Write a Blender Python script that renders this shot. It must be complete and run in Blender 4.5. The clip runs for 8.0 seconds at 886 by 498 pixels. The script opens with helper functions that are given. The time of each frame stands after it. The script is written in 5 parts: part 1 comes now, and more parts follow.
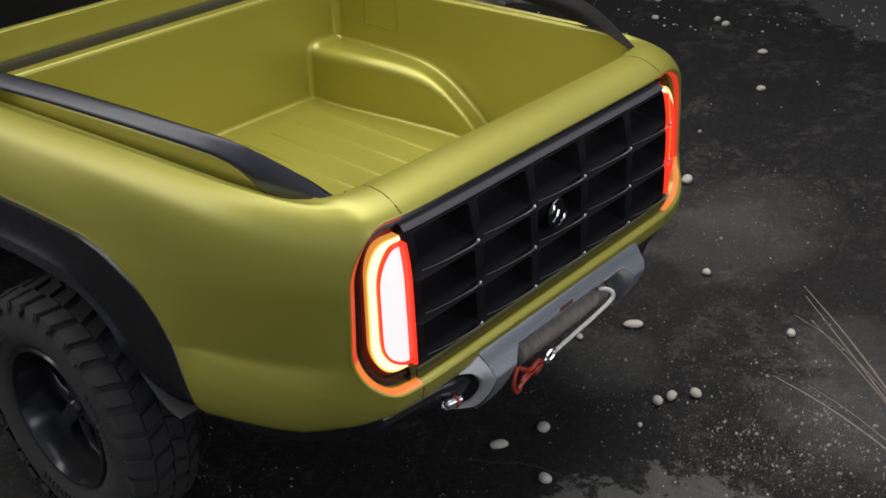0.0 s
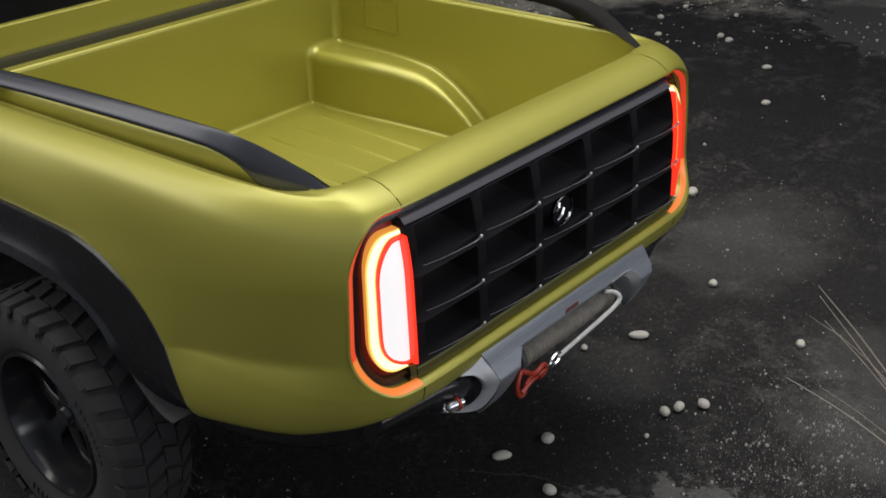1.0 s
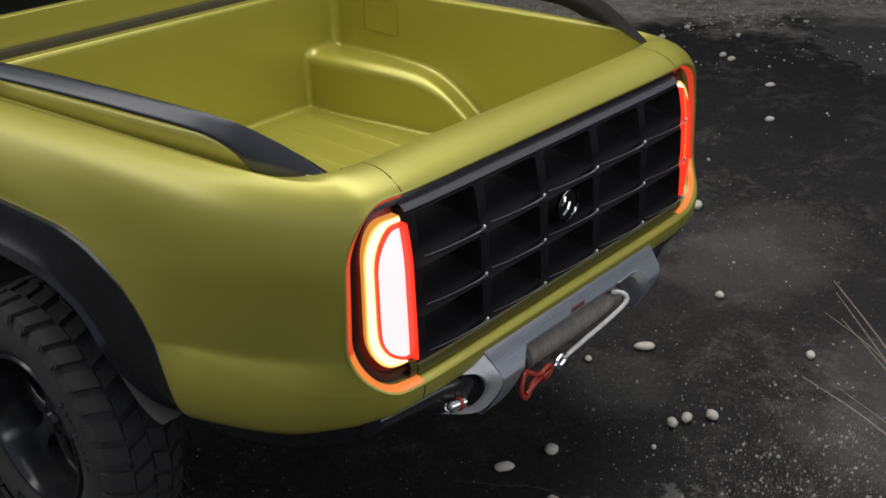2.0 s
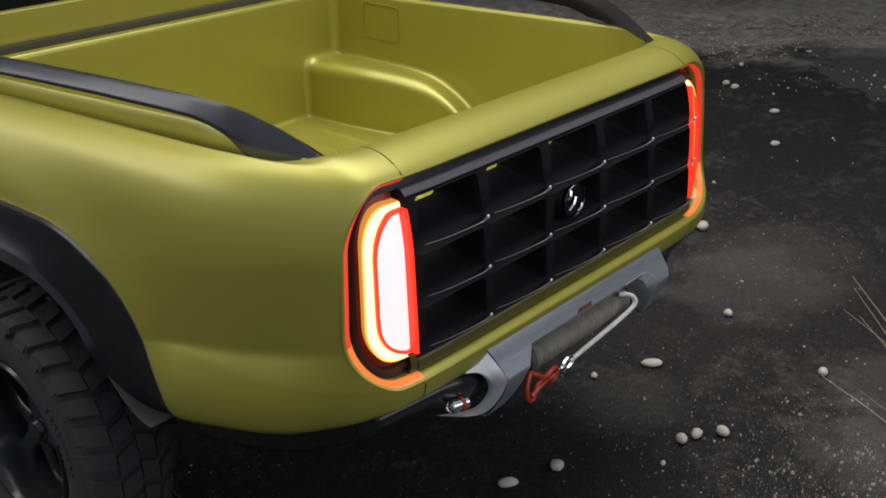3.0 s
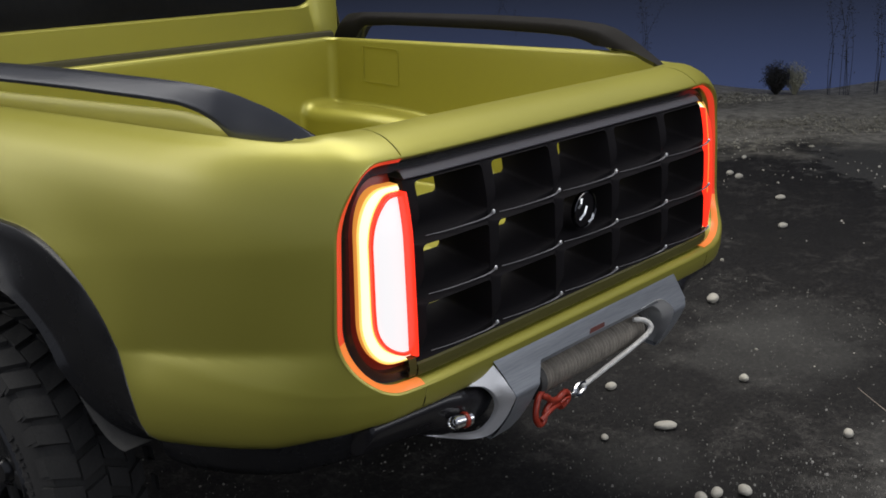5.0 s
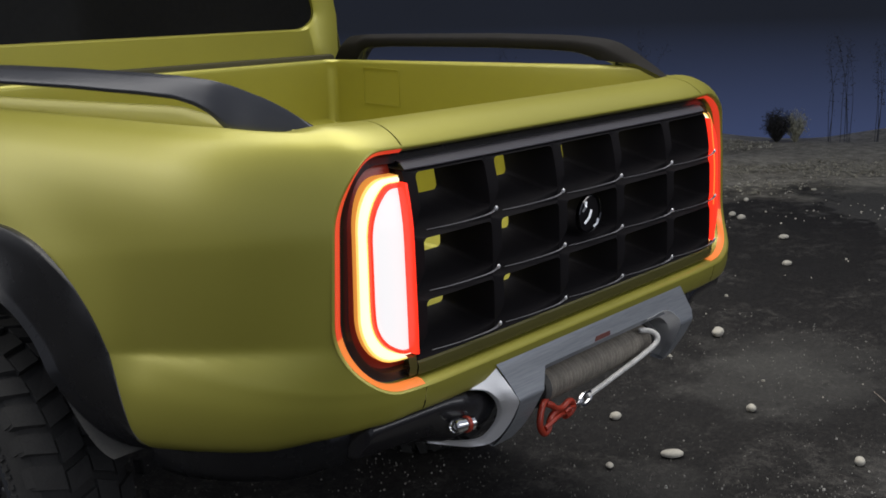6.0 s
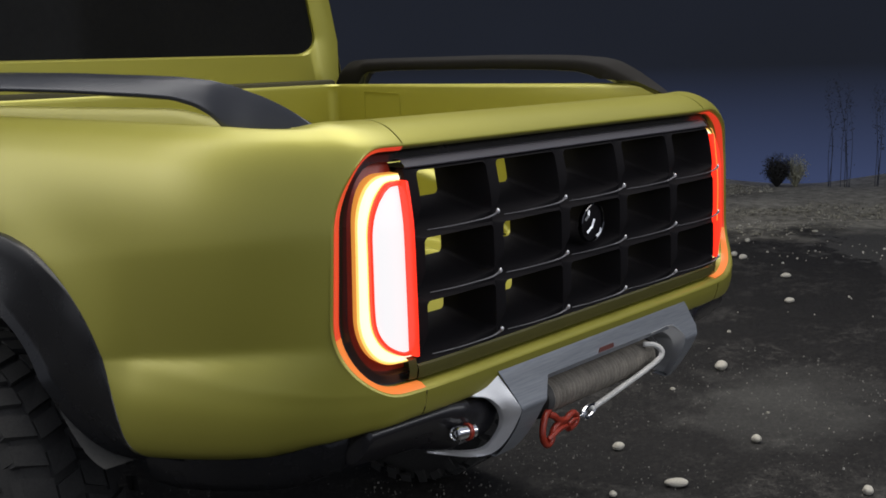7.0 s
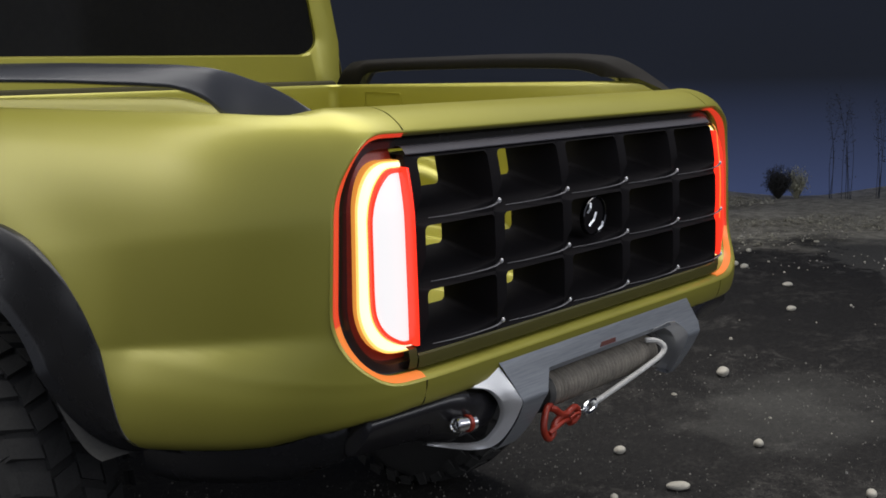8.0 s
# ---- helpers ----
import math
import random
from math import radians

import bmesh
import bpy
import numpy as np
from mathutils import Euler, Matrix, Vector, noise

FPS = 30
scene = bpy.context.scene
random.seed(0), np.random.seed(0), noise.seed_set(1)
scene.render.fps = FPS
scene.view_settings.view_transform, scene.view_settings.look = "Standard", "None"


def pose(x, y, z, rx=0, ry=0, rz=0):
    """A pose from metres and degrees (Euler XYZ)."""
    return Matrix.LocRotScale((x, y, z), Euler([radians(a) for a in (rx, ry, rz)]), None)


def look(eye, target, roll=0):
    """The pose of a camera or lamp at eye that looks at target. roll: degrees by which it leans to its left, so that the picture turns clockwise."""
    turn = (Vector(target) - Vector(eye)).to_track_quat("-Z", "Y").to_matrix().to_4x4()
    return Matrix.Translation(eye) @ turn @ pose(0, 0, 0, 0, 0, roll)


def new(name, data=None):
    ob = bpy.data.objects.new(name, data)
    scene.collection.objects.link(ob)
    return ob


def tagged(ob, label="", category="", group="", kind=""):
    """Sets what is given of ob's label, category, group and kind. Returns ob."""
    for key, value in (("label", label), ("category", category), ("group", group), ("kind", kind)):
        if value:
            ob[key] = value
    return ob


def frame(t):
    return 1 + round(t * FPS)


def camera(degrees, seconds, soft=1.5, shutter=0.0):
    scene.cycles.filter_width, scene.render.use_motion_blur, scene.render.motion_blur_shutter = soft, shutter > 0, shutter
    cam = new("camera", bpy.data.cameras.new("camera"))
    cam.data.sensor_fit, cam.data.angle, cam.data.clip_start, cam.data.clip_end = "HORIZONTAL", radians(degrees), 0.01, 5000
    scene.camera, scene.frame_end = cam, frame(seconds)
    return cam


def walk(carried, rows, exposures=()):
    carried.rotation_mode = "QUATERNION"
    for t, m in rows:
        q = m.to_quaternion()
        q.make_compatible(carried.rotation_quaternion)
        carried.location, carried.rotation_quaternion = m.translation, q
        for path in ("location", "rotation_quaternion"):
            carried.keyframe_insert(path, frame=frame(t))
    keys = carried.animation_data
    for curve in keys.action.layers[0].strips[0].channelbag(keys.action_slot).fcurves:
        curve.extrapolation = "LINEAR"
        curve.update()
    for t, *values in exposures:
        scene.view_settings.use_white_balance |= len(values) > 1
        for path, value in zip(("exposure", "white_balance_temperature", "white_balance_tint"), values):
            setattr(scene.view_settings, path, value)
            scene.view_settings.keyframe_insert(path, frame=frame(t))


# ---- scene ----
cam = camera(43.35, 8.0, soft=1.7)
PATH = [
    (0, (-2.463, -1.652, 2.657), (-1.128, -0.501, 1.712), -1.85),
    (0.5, (-2.448, -1.635, 2.600), (-1.104, -0.477, 1.676), -1.82),
    (1, (-2.429, -1.617, 2.535), (-1.076, -0.450, 1.635), -1.78),
    (1.5, (-2.411, -1.595, 2.466), (-1.048, -0.422, 1.591), -1.67),
    (3, (-2.359, -1.537, 2.219), (-0.958, -0.334, 1.449), -1.55),
    (3.5, (-2.343, -1.520, 2.132), (-0.928, -0.306, 1.409), -1.46),
    (4, (-2.326, -1.501, 2.041), (-0.893, -0.275, 1.374), -1.37),
    (4.5, (-2.313, -1.485, 1.949), (-0.863, -0.247, 1.343), -1.36),
    (6, (-2.279, -1.446, 1.716), (-0.795, -0.182, 1.269), -1.31),
    (6.5, (-2.274, -1.438, 1.656), (-0.781, -0.168, 1.258), -1.15),
    (7, (-2.269, -1.432, 1.602), (-0.769, -0.157, 1.249), -1.17),
    (7.5, (-2.265, -1.428, 1.566), (-0.762, -0.150, 1.234), -1.09),
    (8, (-2.262, -1.424, 1.544), (-0.759, -0.146, 1.219), -1.00),
]
walk(cam, [(t, look(eye, target, roll)) for t, eye, target, roll in PATH])

# ---- world and light: dusk-blue set, unseen softboxes added over, beside and behind it ----
world = bpy.data.worlds.new("dusk")
scene.world = world
world.use_nodes = True
world.node_tree.nodes["Background"].inputs[0].default_value = (0.15, 0.16, 0.19, 1)
world.node_tree.nodes["Background"].inputs[1].default_value = 1.95
scene.view_settings.exposure = 0.04


def softbox(name, eye, target, w, h, watts, colour, spread=180):
    data = bpy.data.lights.new(name, "AREA")
    data.shape, data.size, data.size_y, data.energy, data.color = "RECTANGLE", w, h, watts, colour
    data.spread = radians(spread)
    ob = new(name, data)
    ob.matrix_world = look(eye, target)
    return ob


softbox("key_softbox", (-3.9, 4.4, 4.9), (-0.4, 2.4, 0.8), 1.5, 7.0, 78, (1.0, 0.96, 0.88), 150)
softbox("ceiling_softbox", (0.9, 1.2, 6.2), (0.9, 1.21, 0.0), 5.0, 6.0, 152, (1.0, 0.97, 0.92), 115)
# added out of view, where highlights on rail, flare and flank call for it
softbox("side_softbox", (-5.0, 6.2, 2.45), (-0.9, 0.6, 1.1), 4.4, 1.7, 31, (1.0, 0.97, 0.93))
softbox("rear_softbox", (0.4, -5.8, 3.7), (0.3, 0.0, 0.9), 8.0, 1.5, 110, (0.96, 0.97, 1.0))

# ---- materials ----


def material(name):
    m = bpy.data.materials.new(name)
    m.use_nodes = True
    return m, m.node_tree.nodes, m.node_tree.links, m.node_tree.nodes["Principled BSDF"]


def mixer(nodes, links, fac, a, b):
    n = nodes.new("ShaderNodeMix")
    n.data_type = "RGBA"
    links.new(fac, n.inputs["Factor"])
    for sock, val in ((n.inputs["A"], a), (n.inputs["B"], b)):
        if isinstance(val, tuple):
            sock.default_value = (*val, 1)
        else:
            links.new(val, sock)
    return n.outputs["Result"]


def texture(nodes, links, scale, detail=4.0, rough=0.55, stretch=None, kind="ShaderNodeTexNoise"):
    co = nodes.new("ShaderNodeTexCoord").outputs["Object"]
    if stretch:
        mp = nodes.new("ShaderNodeMapping")
        mp.inputs["Scale"].default_value = stretch
        links.new(co, mp.inputs["Vector"])
        co = mp.outputs["Vector"]
    n = nodes.new(kind)
    links.new(co, n.inputs["Vector"])
    n.inputs["Scale"].default_value = scale
    if kind == "ShaderNodeTexNoise":
        n.inputs["Detail"].default_value = detail
        n.inputs["Roughness"].default_value = rough
    return n


def ramp(nodes, links, src, a, b, lo=0.0, hi=1.0):
    n = nodes.new("ShaderNodeMapRange")
    links.new(src, n.inputs["Value"])
    for k, v in zip(("From Min", "From Max", "To Min", "To Max"), (a, b, lo, hi)):
        n.inputs[k].default_value = v
    return n.outputs["Result"]


def bump(nodes, links, src, bsdf, strength, dist):
    n = nodes.new("ShaderNodeBump")
    n.inputs["Strength"].default_value = strength
    n.inputs["Distance"].default_value = dist
    links.new(src, n.inputs["Height"])
    links.new(n.outputs["Normal"], bsdf.inputs["Normal"])


def surface(name, a, b, rough, metal=0.0, scale=8.0, fine=300.0, bumps=0.1, dist=0.0005, spread=0.12, stretch=None, coat=0.0):
    """Two-scale colour variation, uneven gloss and fine relief."""
    m, nodes, links, bsdf = material(name)
    big, small = texture(nodes, links, scale, 5.0, 0.6, stretch), texture(nodes, links, fine, 2.0, 0.6, stretch)
    mixv = nodes.new("ShaderNodeMath")
    mixv.operation = "MULTIPLY_ADD"
    links.new(small.outputs["Fac"], mixv.inputs[0])
    mixv.inputs[1].default_value = 0.5
    half = nodes.new("ShaderNodeMath")
    half.operation = "MULTIPLY"
    links.new(big.outputs["Fac"], half.inputs[0])
    half.inputs[1].default_value = 0.5
    links.new(half.outputs[0], mixv.inputs[2])
    links.new(mixer(nodes, links, ramp(nodes, links, mixv.outputs[0], 0.3, 0.7), a, b), bsdf.inputs["Base Color"])
    links.new(ramp(nodes, links, big.outputs["Fac"], 0.3, 0.7, rough * (1 - spread), rough * (1 + spread)), bsdf.inputs["Roughness"])
    bsdf.inputs["Metallic"].default_value = metal
    bsdf.inputs["Coat Weight"].default_value = coat
    bsdf.inputs["Coat Roughness"].default_value = 0.24
    bsdf.inputs["Coat IOR"].default_value = 1.7
    bump(nodes, links, small.outputs["Fac"], bsdf, bumps, dist)
    return m


def glow(name, colour, strength, rough=0.3):
    m, nodes, links, bsdf = material(name)
    bsdf.inputs["Base Color"].default_value = (*[0.5 * c for c in colour], 1)
    bsdf.inputs["Roughness"].default_value = rough
    bsdf.inputs["Emission Color"].default_value = (*colour, 1)
    bsdf.inputs["Emission Strength"].default_value = strength
    return m


PAINT = surface("lime_metallic_paint", (0.412, 0.382, 0.058), (0.462, 0.428, 0.068), 0.41, 0.48, 1.4, 900.0, 0.05, 0.0002, 0.06, None, 0.4)
PLASTIC = surface("satin_black_plastic", (0.011, 0.011, 0.012), (0.017, 0.017, 0.0185), 0.27, 0.0, 6.0, 700.0, 0.12, 0.0003)
PLASTIC.node_tree.nodes["Principled BSDF"].inputs["Specular IOR Level"].default_value = 0.42
GLOSS = surface("gloss_black_plastic", (0.016, 0.015, 0.017), (0.022, 0.021, 0.023), 0.26, 0.0, 5.0, 500.0, 0.03, 0.0002)
RAIL = surface("satin_dark_rail", (0.062, 0.065, 0.074), (0.078, 0.081, 0.092), 0.25, 0.6, 3.0, 800.0, 0.06, 0.0002)
RUBBER = surface("dusty_tyre_rubber", (0.022, 0.0215, 0.021), (0.042, 0.041, 0.039), 0.9, 0.0, 9.0, 160.0, 0.35, 0.001)
RIM = surface("black_wheel_enamel", (0.016, 0.016, 0.017), (0.022, 0.022, 0.023), 0.17, 0.0, 6.0, 500.0, 0.05, 0.0002)
STEEL = surface("brushed_aluminium", (0.25, 0.27, 0.30), (0.40, 0.42, 0.45), 0.40, 0.6, 4.0, 90.0, 0.10, 0.0003, 0.2, (0.15, 3.0, 3.0))
# the plate's metal made paler for the lamplight its facets reflect
EDGE_LIT = surface("lit_milled_aluminium", (0.84, 0.84, 0.84), (0.92, 0.92, 0.92), 0.36, 0.6, 8.0, 300.0, 0.08, 0.0003)
CHROME = surface("polished_chrome", (0.80, 0.80, 0.80), (0.86, 0.86, 0.86), 0.08, 1.0, 8.0, 300.0, 0.01, 0.0001)
RED_PAINT = surface("red_enamel", (0.26, 0.022, 0.012), (0.38, 0.045, 0.020), 0.34, 0.0, 20.0, 200.0, 0.12, 0.0006)
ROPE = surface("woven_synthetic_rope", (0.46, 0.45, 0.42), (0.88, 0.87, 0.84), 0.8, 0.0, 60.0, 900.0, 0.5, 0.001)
# wound turns, darker and browner than the loose end
ROPE_WOUND = surface("brown_grey_rope", (0.12, 0.105, 0.086), (0.34, 0.31, 0.26), 0.85, 0.0, 30.0, 600.0, 0.5, 0.001)
UNDER = surface("grimy_underbody", (0.040, 0.040, 0.040), (0.070, 0.068, 0.064), 0.8, 0.0, 6.0, 120.0, 0.3, 0.001)
GAP_SHADE = surface("olive_gap_shade", (0.050, 0.045, 0.018), (0.066, 0.060, 0.025), 0.85, 0.0, 6.0, 120.0, 0.1, 0.0005)
RAIL_DARK = surface("matte_black_rail", (0.010, 0.009, 0.0085), (0.015, 0.0135, 0.012), 0.7, 0.0, 6.0, 500.0, 0.2, 0.0004)
WHITE_GLOW = glow("lamp_white_core", (1.0, 0.985, 0.99), 0.74)
FILAMENT = glow("lamp_warm_filament", (1.0, 0.965, 0.74), 0.95)
DARK_CHROME = surface("dark_chrome", (0.10, 0.10, 0.105), (0.13, 0.13, 0.135), 0.12, 1.0, 8.0, 300.0, 0.01, 0.0001)
GUIDE_GLOW = glow("lamp_amber_guide", (1.0, 0.78, 0.20), 0.88)
AMBER_GLOW = glow("lamp_orange_guide", (1.0, 0.40, 0.07), 0.62)
EDGE_GLOW = glow("lip_red_glow", (1.0, 0.07, 0.03), 0.48)
LOWER_GLOW = glow("lip_orange_glow", (1.0, 0.27, 0.055), 0.60)
BAR = surface("grey_satin_bar", (0.085, 0.080, 0.090), (0.105, 0.10, 0.11), 0.36, 0.0, 5.0, 600.0, 0.06, 0.0003)
# the yellow sill's reflection in the black bar, put into the base colour
FOOT = surface("olive_reflection_lacquer", (0.085, 0.078, 0.022), (0.105, 0.096, 0.028), 0.22, 0.0, 5.0, 500.0, 0.03, 0.0002)
VENT = surface("soft_black_vent", (0.012, 0.011, 0.012), (0.016, 0.0145, 0.016), 0.6, 0.0, 5.0, 500.0, 0.03, 0.0002)
RAIL_DARK.node_tree.nodes["Principled BSDF"].inputs["Specular IOR Level"].default_value = 0.15
VENT.node_tree.nodes["Principled BSDF"].inputs["Specular IOR Level"].default_value = 0.06
# highlights of the black lips, put in as paler strips and beads
VENT_LIP = surface("lip_highlight_grey", (0.15, 0.145, 0.155), (0.19, 0.185, 0.195), 0.32, 0.4, 9.0, 500.0, 0.03, 0.0002)
TIP = surface("lip_end_glint", (0.75, 0.75, 0.76), (0.85, 0.85, 0.86), 0.25, 0.5, 9.0, 500.0, 0.03, 0.0002)
MAROON = surface("faded_maroon", (0.075, 0.018, 0.014), (0.12, 0.028, 0.020), 0.6, 0.0, 30.0, 300.0, 0.1, 0.0004)
BADGE = surface("badge_glint_metal", (0.78, 0.79, 0.80), (0.86, 0.87, 0.88), 0.28, 0.9, 9.0, 500.0, 0.03, 0.0002)
RED_GLOW = glow("lamp_red_lens", (1.0, 0.034, 0.014), 1.25)
TINT = surface("tinted_glass", (0.010, 0.010, 0.0105), (0.014, 0.014, 0.0145), 0.07, 0.0, 4.0, 50.0, 0.0, 0.0001)
TINT.node_tree.nodes["Principled BSDF"].inputs["Specular IOR Level"].default_value = 0.12
GRIT = surface("grey_grit", (0.12, 0.115, 0.105), (0.34, 0.325, 0.29), 0.85, 0.0, 40.0, 400.0, 0.3, 0.001)
GRIT_PALE = surface("pale_cement_crumb", (0.30, 0.29, 0.265), (0.60, 0.58, 0.53), 0.85, 0.0, 40.0, 400.0, 0.3, 0.001)
PEBBLE = surface("pale_limestone", (0.44, 0.41, 0.34), (0.62, 0.59, 0.51), 0.8, 0.0, 22.0, 220.0, 0.4, 0.002)
STRAW = surface("dry_straw", (0.50, 0.42, 0.32), (0.68, 0.58, 0.46), 0.75, 0.0, 30.0, 300.0, 0.2, 0.0005)
LITTER = surface("brown_leaf_litter", (0.20, 0.185, 0.14), (0.46, 0.43, 0.33), 0.85, 0.0, 14.0, 90.0, 0.2, 0.001)
# hazy faintness put into the colour: blue-grey close to the backdrop
REED = surface("blue_grey_reed", (0.028, 0.031, 0.042), (0.050, 0.054, 0.068), 0.9, 0.0, 8.0, 60.0, 0.2, 0.001)
STRAW_PALE = surface("pale_dead_grass", (0.32, 0.30, 0.24), (0.58, 0.55, 0.44), 0.8, 0.0, 12.0, 90.0, 0.2, 0.001)
BUSH_DARK = surface("dark_twigs", (0.018, 0.018, 0.018), (0.034, 0.032, 0.029), 0.85, 0.0, 6.0, 60.0, 0.2, 0.001)
BUSH_PALE = surface("pale_sage", (0.27, 0.265, 0.20), (0.42, 0.41, 0.30), 0.85, 0.0, 6.0, 60.0, 0.2, 0.001)


def ground_material():
    m, nodes, links, bsdf = material("worn_asphalt")
    co = nodes.new("ShaderNodeTexCoord").outputs["Object"]
    grit = texture(nodes, links, 40.0, 7.0, 0.86)
    stain = texture(nodes, links, 1.1, 6.0, 0.62)
    blotch = texture(nodes, links, 7.5, 9.0, 0.78)
    fleck = texture(nodes, links, 130.0, 2.0, 0.5, None, "ShaderNodeTexVoronoi")
    dust = texture(nodes, links, 2.3, 8.0, 0.72)
    base = mixer(nodes, links, ramp(nodes, links, grit.outputs["Fac"], 0.46, 0.60), (0.0062, 0.0054, 0.0050), (0.027, 0.0245, 0.022))
    pale = mixer(nodes, links, ramp(nodes, links, grit.outputs["Fac"], 0.45, 0.60), (0.011, 0.0100, 0.0092), (0.080, 0.074, 0.066))
    both = nodes.new("ShaderNodeMath")
    both.operation = "ADD"
    links.new(ramp(nodes, links, stain.outputs["Fac"], 0.44, 0.60, -0.50, 0.30), both.inputs[0])
    links.new(ramp(nodes, links, blotch.outputs["Fac"], 0.44, 0.57, -0.50, 0.56), both.inputs[1])
    fine = texture(nodes, links, 210.0, 3.0, 0.7)
    pale = mixer(nodes, links, ramp(nodes, links, fine.outputs["Fac"], 0.50, 0.68), pale, (0.150, 0.141, 0.128))
    base = mixer(nodes, links, ramp(nodes, links, fine.outputs["Fac"], 0.56, 0.72, 0.0, 0.8), base, (0.062, 0.057, 0.052))
    worn = mixer(nodes, links, ramp(nodes, links, both.outputs[0], 0.0, 1.0, 0.0, 0.95), base, pale)
    spots = ramp(nodes, links, fleck.outputs["Distance"], 0.13, 0.05)
    speck = nodes.new("ShaderNodeMath")
    speck.operation = "MULTIPLY"
    links.new(spots, speck.inputs[0])
    links.new(ramp(nodes, links, dust.outputs["Fac"], 0.50, 0.66), speck.inputs[1])
    worn = mixer(nodes, links, speck.outputs[0], worn, (0.20, 0.19, 0.17))
    # cement repairs: ragged round patches
    wob = texture(nodes, links, 4.0, 9.0, 0.72)
    for cx, cy, r, strong in ((0.05, -0.45, 0.51, 0.9), (6.96, 0.90, 1.25, 0.62), (8.9, 2.18, 1.2, 0.62), (8.56, 3.4, 0.9, 0.61), (1.20, -0.60, 0.34, 0.42), (1.62, -0.36, 0.26, 0.30), (0.94, 0.38, 0.22, 0.20), (2.25, 0.52, 0.42, 0.30), (2.66, 0.55, 0.40, 0.22)):
        dist = nodes.new("ShaderNodeVectorMath")
        dist.operation = "DISTANCE"
        links.new(co, dist.inputs[0])
        dist.inputs[1].default_value = (cx, cy, 0)
        add = nodes.new("ShaderNodeMath")
        add.operation = "MULTIPLY_ADD"
        links.new(wob.outputs["Fac"], add.inputs[0])
        add.inputs[1].default_value = 2.0 * r
        links.new(dist.outputs["Value"], add.inputs[2])
        rag = ramp(nodes, links, add.outputs[0], (2.00 if strong > 0.6 else 2.25) * r, (1.93 if strong > 0.6 else 1.65) * r, 0.0, strong if cx < 5 else 0.45)
        cement = mixer(nodes, links, ramp(nodes, links, grit.outputs["Fac"], 0.3, 0.7), (0.078, 0.076, 0.069), (0.165, 0.160, 0.146))
        worn = mixer(nodes, links, rag, worn, cement)
    # trodden brown soil of the verge
    sep = nodes.new("ShaderNodeVectorMath")
    sep.operation = "DOT_PRODUCT"
    links.new(co, sep.inputs[0])
    sep.inputs[1].default_value = (0.72, 0.69, 0.0)
    edge = nodes.new("ShaderNodeMath")
    edge.operation = "MULTIPLY_ADD"
    links.new(stain.outputs["Fac"], edge.inputs[0])
    edge.inputs[1].default_value = 2.2
    links.new(sep.outputs["Value"], edge.inputs[2])
    soil = mixer(nodes, links, ramp(nodes, links, blotch.outputs["Fac"], 0.38, 0.62), (0.17, 0.158, 0.128), (0.44, 0.41, 0.34))
    worn = mixer(nodes, links, ramp(nodes, links, edge.outputs[0], 7.4, 8.0, 0.0, 0.9), worn, soil)
    links.new(worn, bsdf.inputs["Base Color"])
    links.new(ramp(nodes, links, stain.outputs["Fac"], 0.3, 0.7, 0.62, 0.85), bsdf.inputs["Roughness"])
    bsdf.inputs["Specular IOR Level"].default_value = 0.32
    bump(nodes, links, grit.outputs["Fac"], bsdf, 0.9, 0.006)
    return m


def backdrop_material():
    m, nodes, links, bsdf = material("glowing_dusk_backdrop")
    co = nodes.new("ShaderNodeTexCoord").outputs["Object"]
    sep = nodes.new("ShaderNodeSeparateXYZ")
    links.new(co, sep.inputs[0])
    clouds = texture(nodes, links, 0.25, 4.0, 0.5)
    col = mixer(nodes, links, ramp(nodes, links, sep.outputs["Z"], 0.0, 1.35), (0.037, 0.052, 0.118), (0.0070, 0.0086, 0.0135))
    col = mixer(nodes, links, ramp(nodes, links, clouds.outputs["Fac"], 0.3, 0.7, 0.0, 0.13), col, (0.022, 0.028, 0.050))
    bsdf.inputs["Base Color"].default_value = (0.004, 0.005, 0.008, 1)
    bsdf.inputs["Roughness"].default_value = 0.9
    # the dusk gradient is emitted by the backdrop itself, brighter towards the foot
    links.new(col, bsdf.inputs["Emission Color"])
    bsdf.inputs["Emission Strength"].default_value = 1.0
    return m


GROUND = ground_material()
BACKDROP = backdrop_material()

# ---- building helpers ----


def smoothstep(a, b, x):
    t = min(1.0, max(0.0, (x - a) / (b - a)))
    return t * t * (3 - 2 * t)


def fit_to_view(v):
    """Bends the body to fit the camera's view: tail tucked in at its foot, bed raised to the front."""
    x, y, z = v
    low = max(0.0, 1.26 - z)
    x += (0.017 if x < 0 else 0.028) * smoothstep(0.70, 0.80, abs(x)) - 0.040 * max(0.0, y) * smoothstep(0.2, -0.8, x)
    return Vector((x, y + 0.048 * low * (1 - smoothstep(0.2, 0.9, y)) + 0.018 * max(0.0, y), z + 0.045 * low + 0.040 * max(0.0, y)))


def of_truck(ob):
    while ob:
        if ob.name == "pickup_truck":
            return True
        ob = ob.parent
    return False


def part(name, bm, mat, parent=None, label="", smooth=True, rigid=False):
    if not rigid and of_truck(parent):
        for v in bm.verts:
            v.co = fit_to_view(v.co)
    me = bpy.data.meshes.new(name)
    bm.normal_update()
    bm.to_mesh(me)
    bm.free()
    for p in me.polygons:
        p.use_smooth = smooth
    for one in mat if isinstance(mat, (list, tuple)) else [mat]:
        me.materials.append(one)
    ob = new(name, me)
    if smooth:
        me.set_sharp_from_angle(angle=radians(38))
    if parent:
        ob.parent = parent
        ob.matrix_parent_inverse = parent.matrix_world.inverted()
    if label:
        ob["label"] = label
    return ob


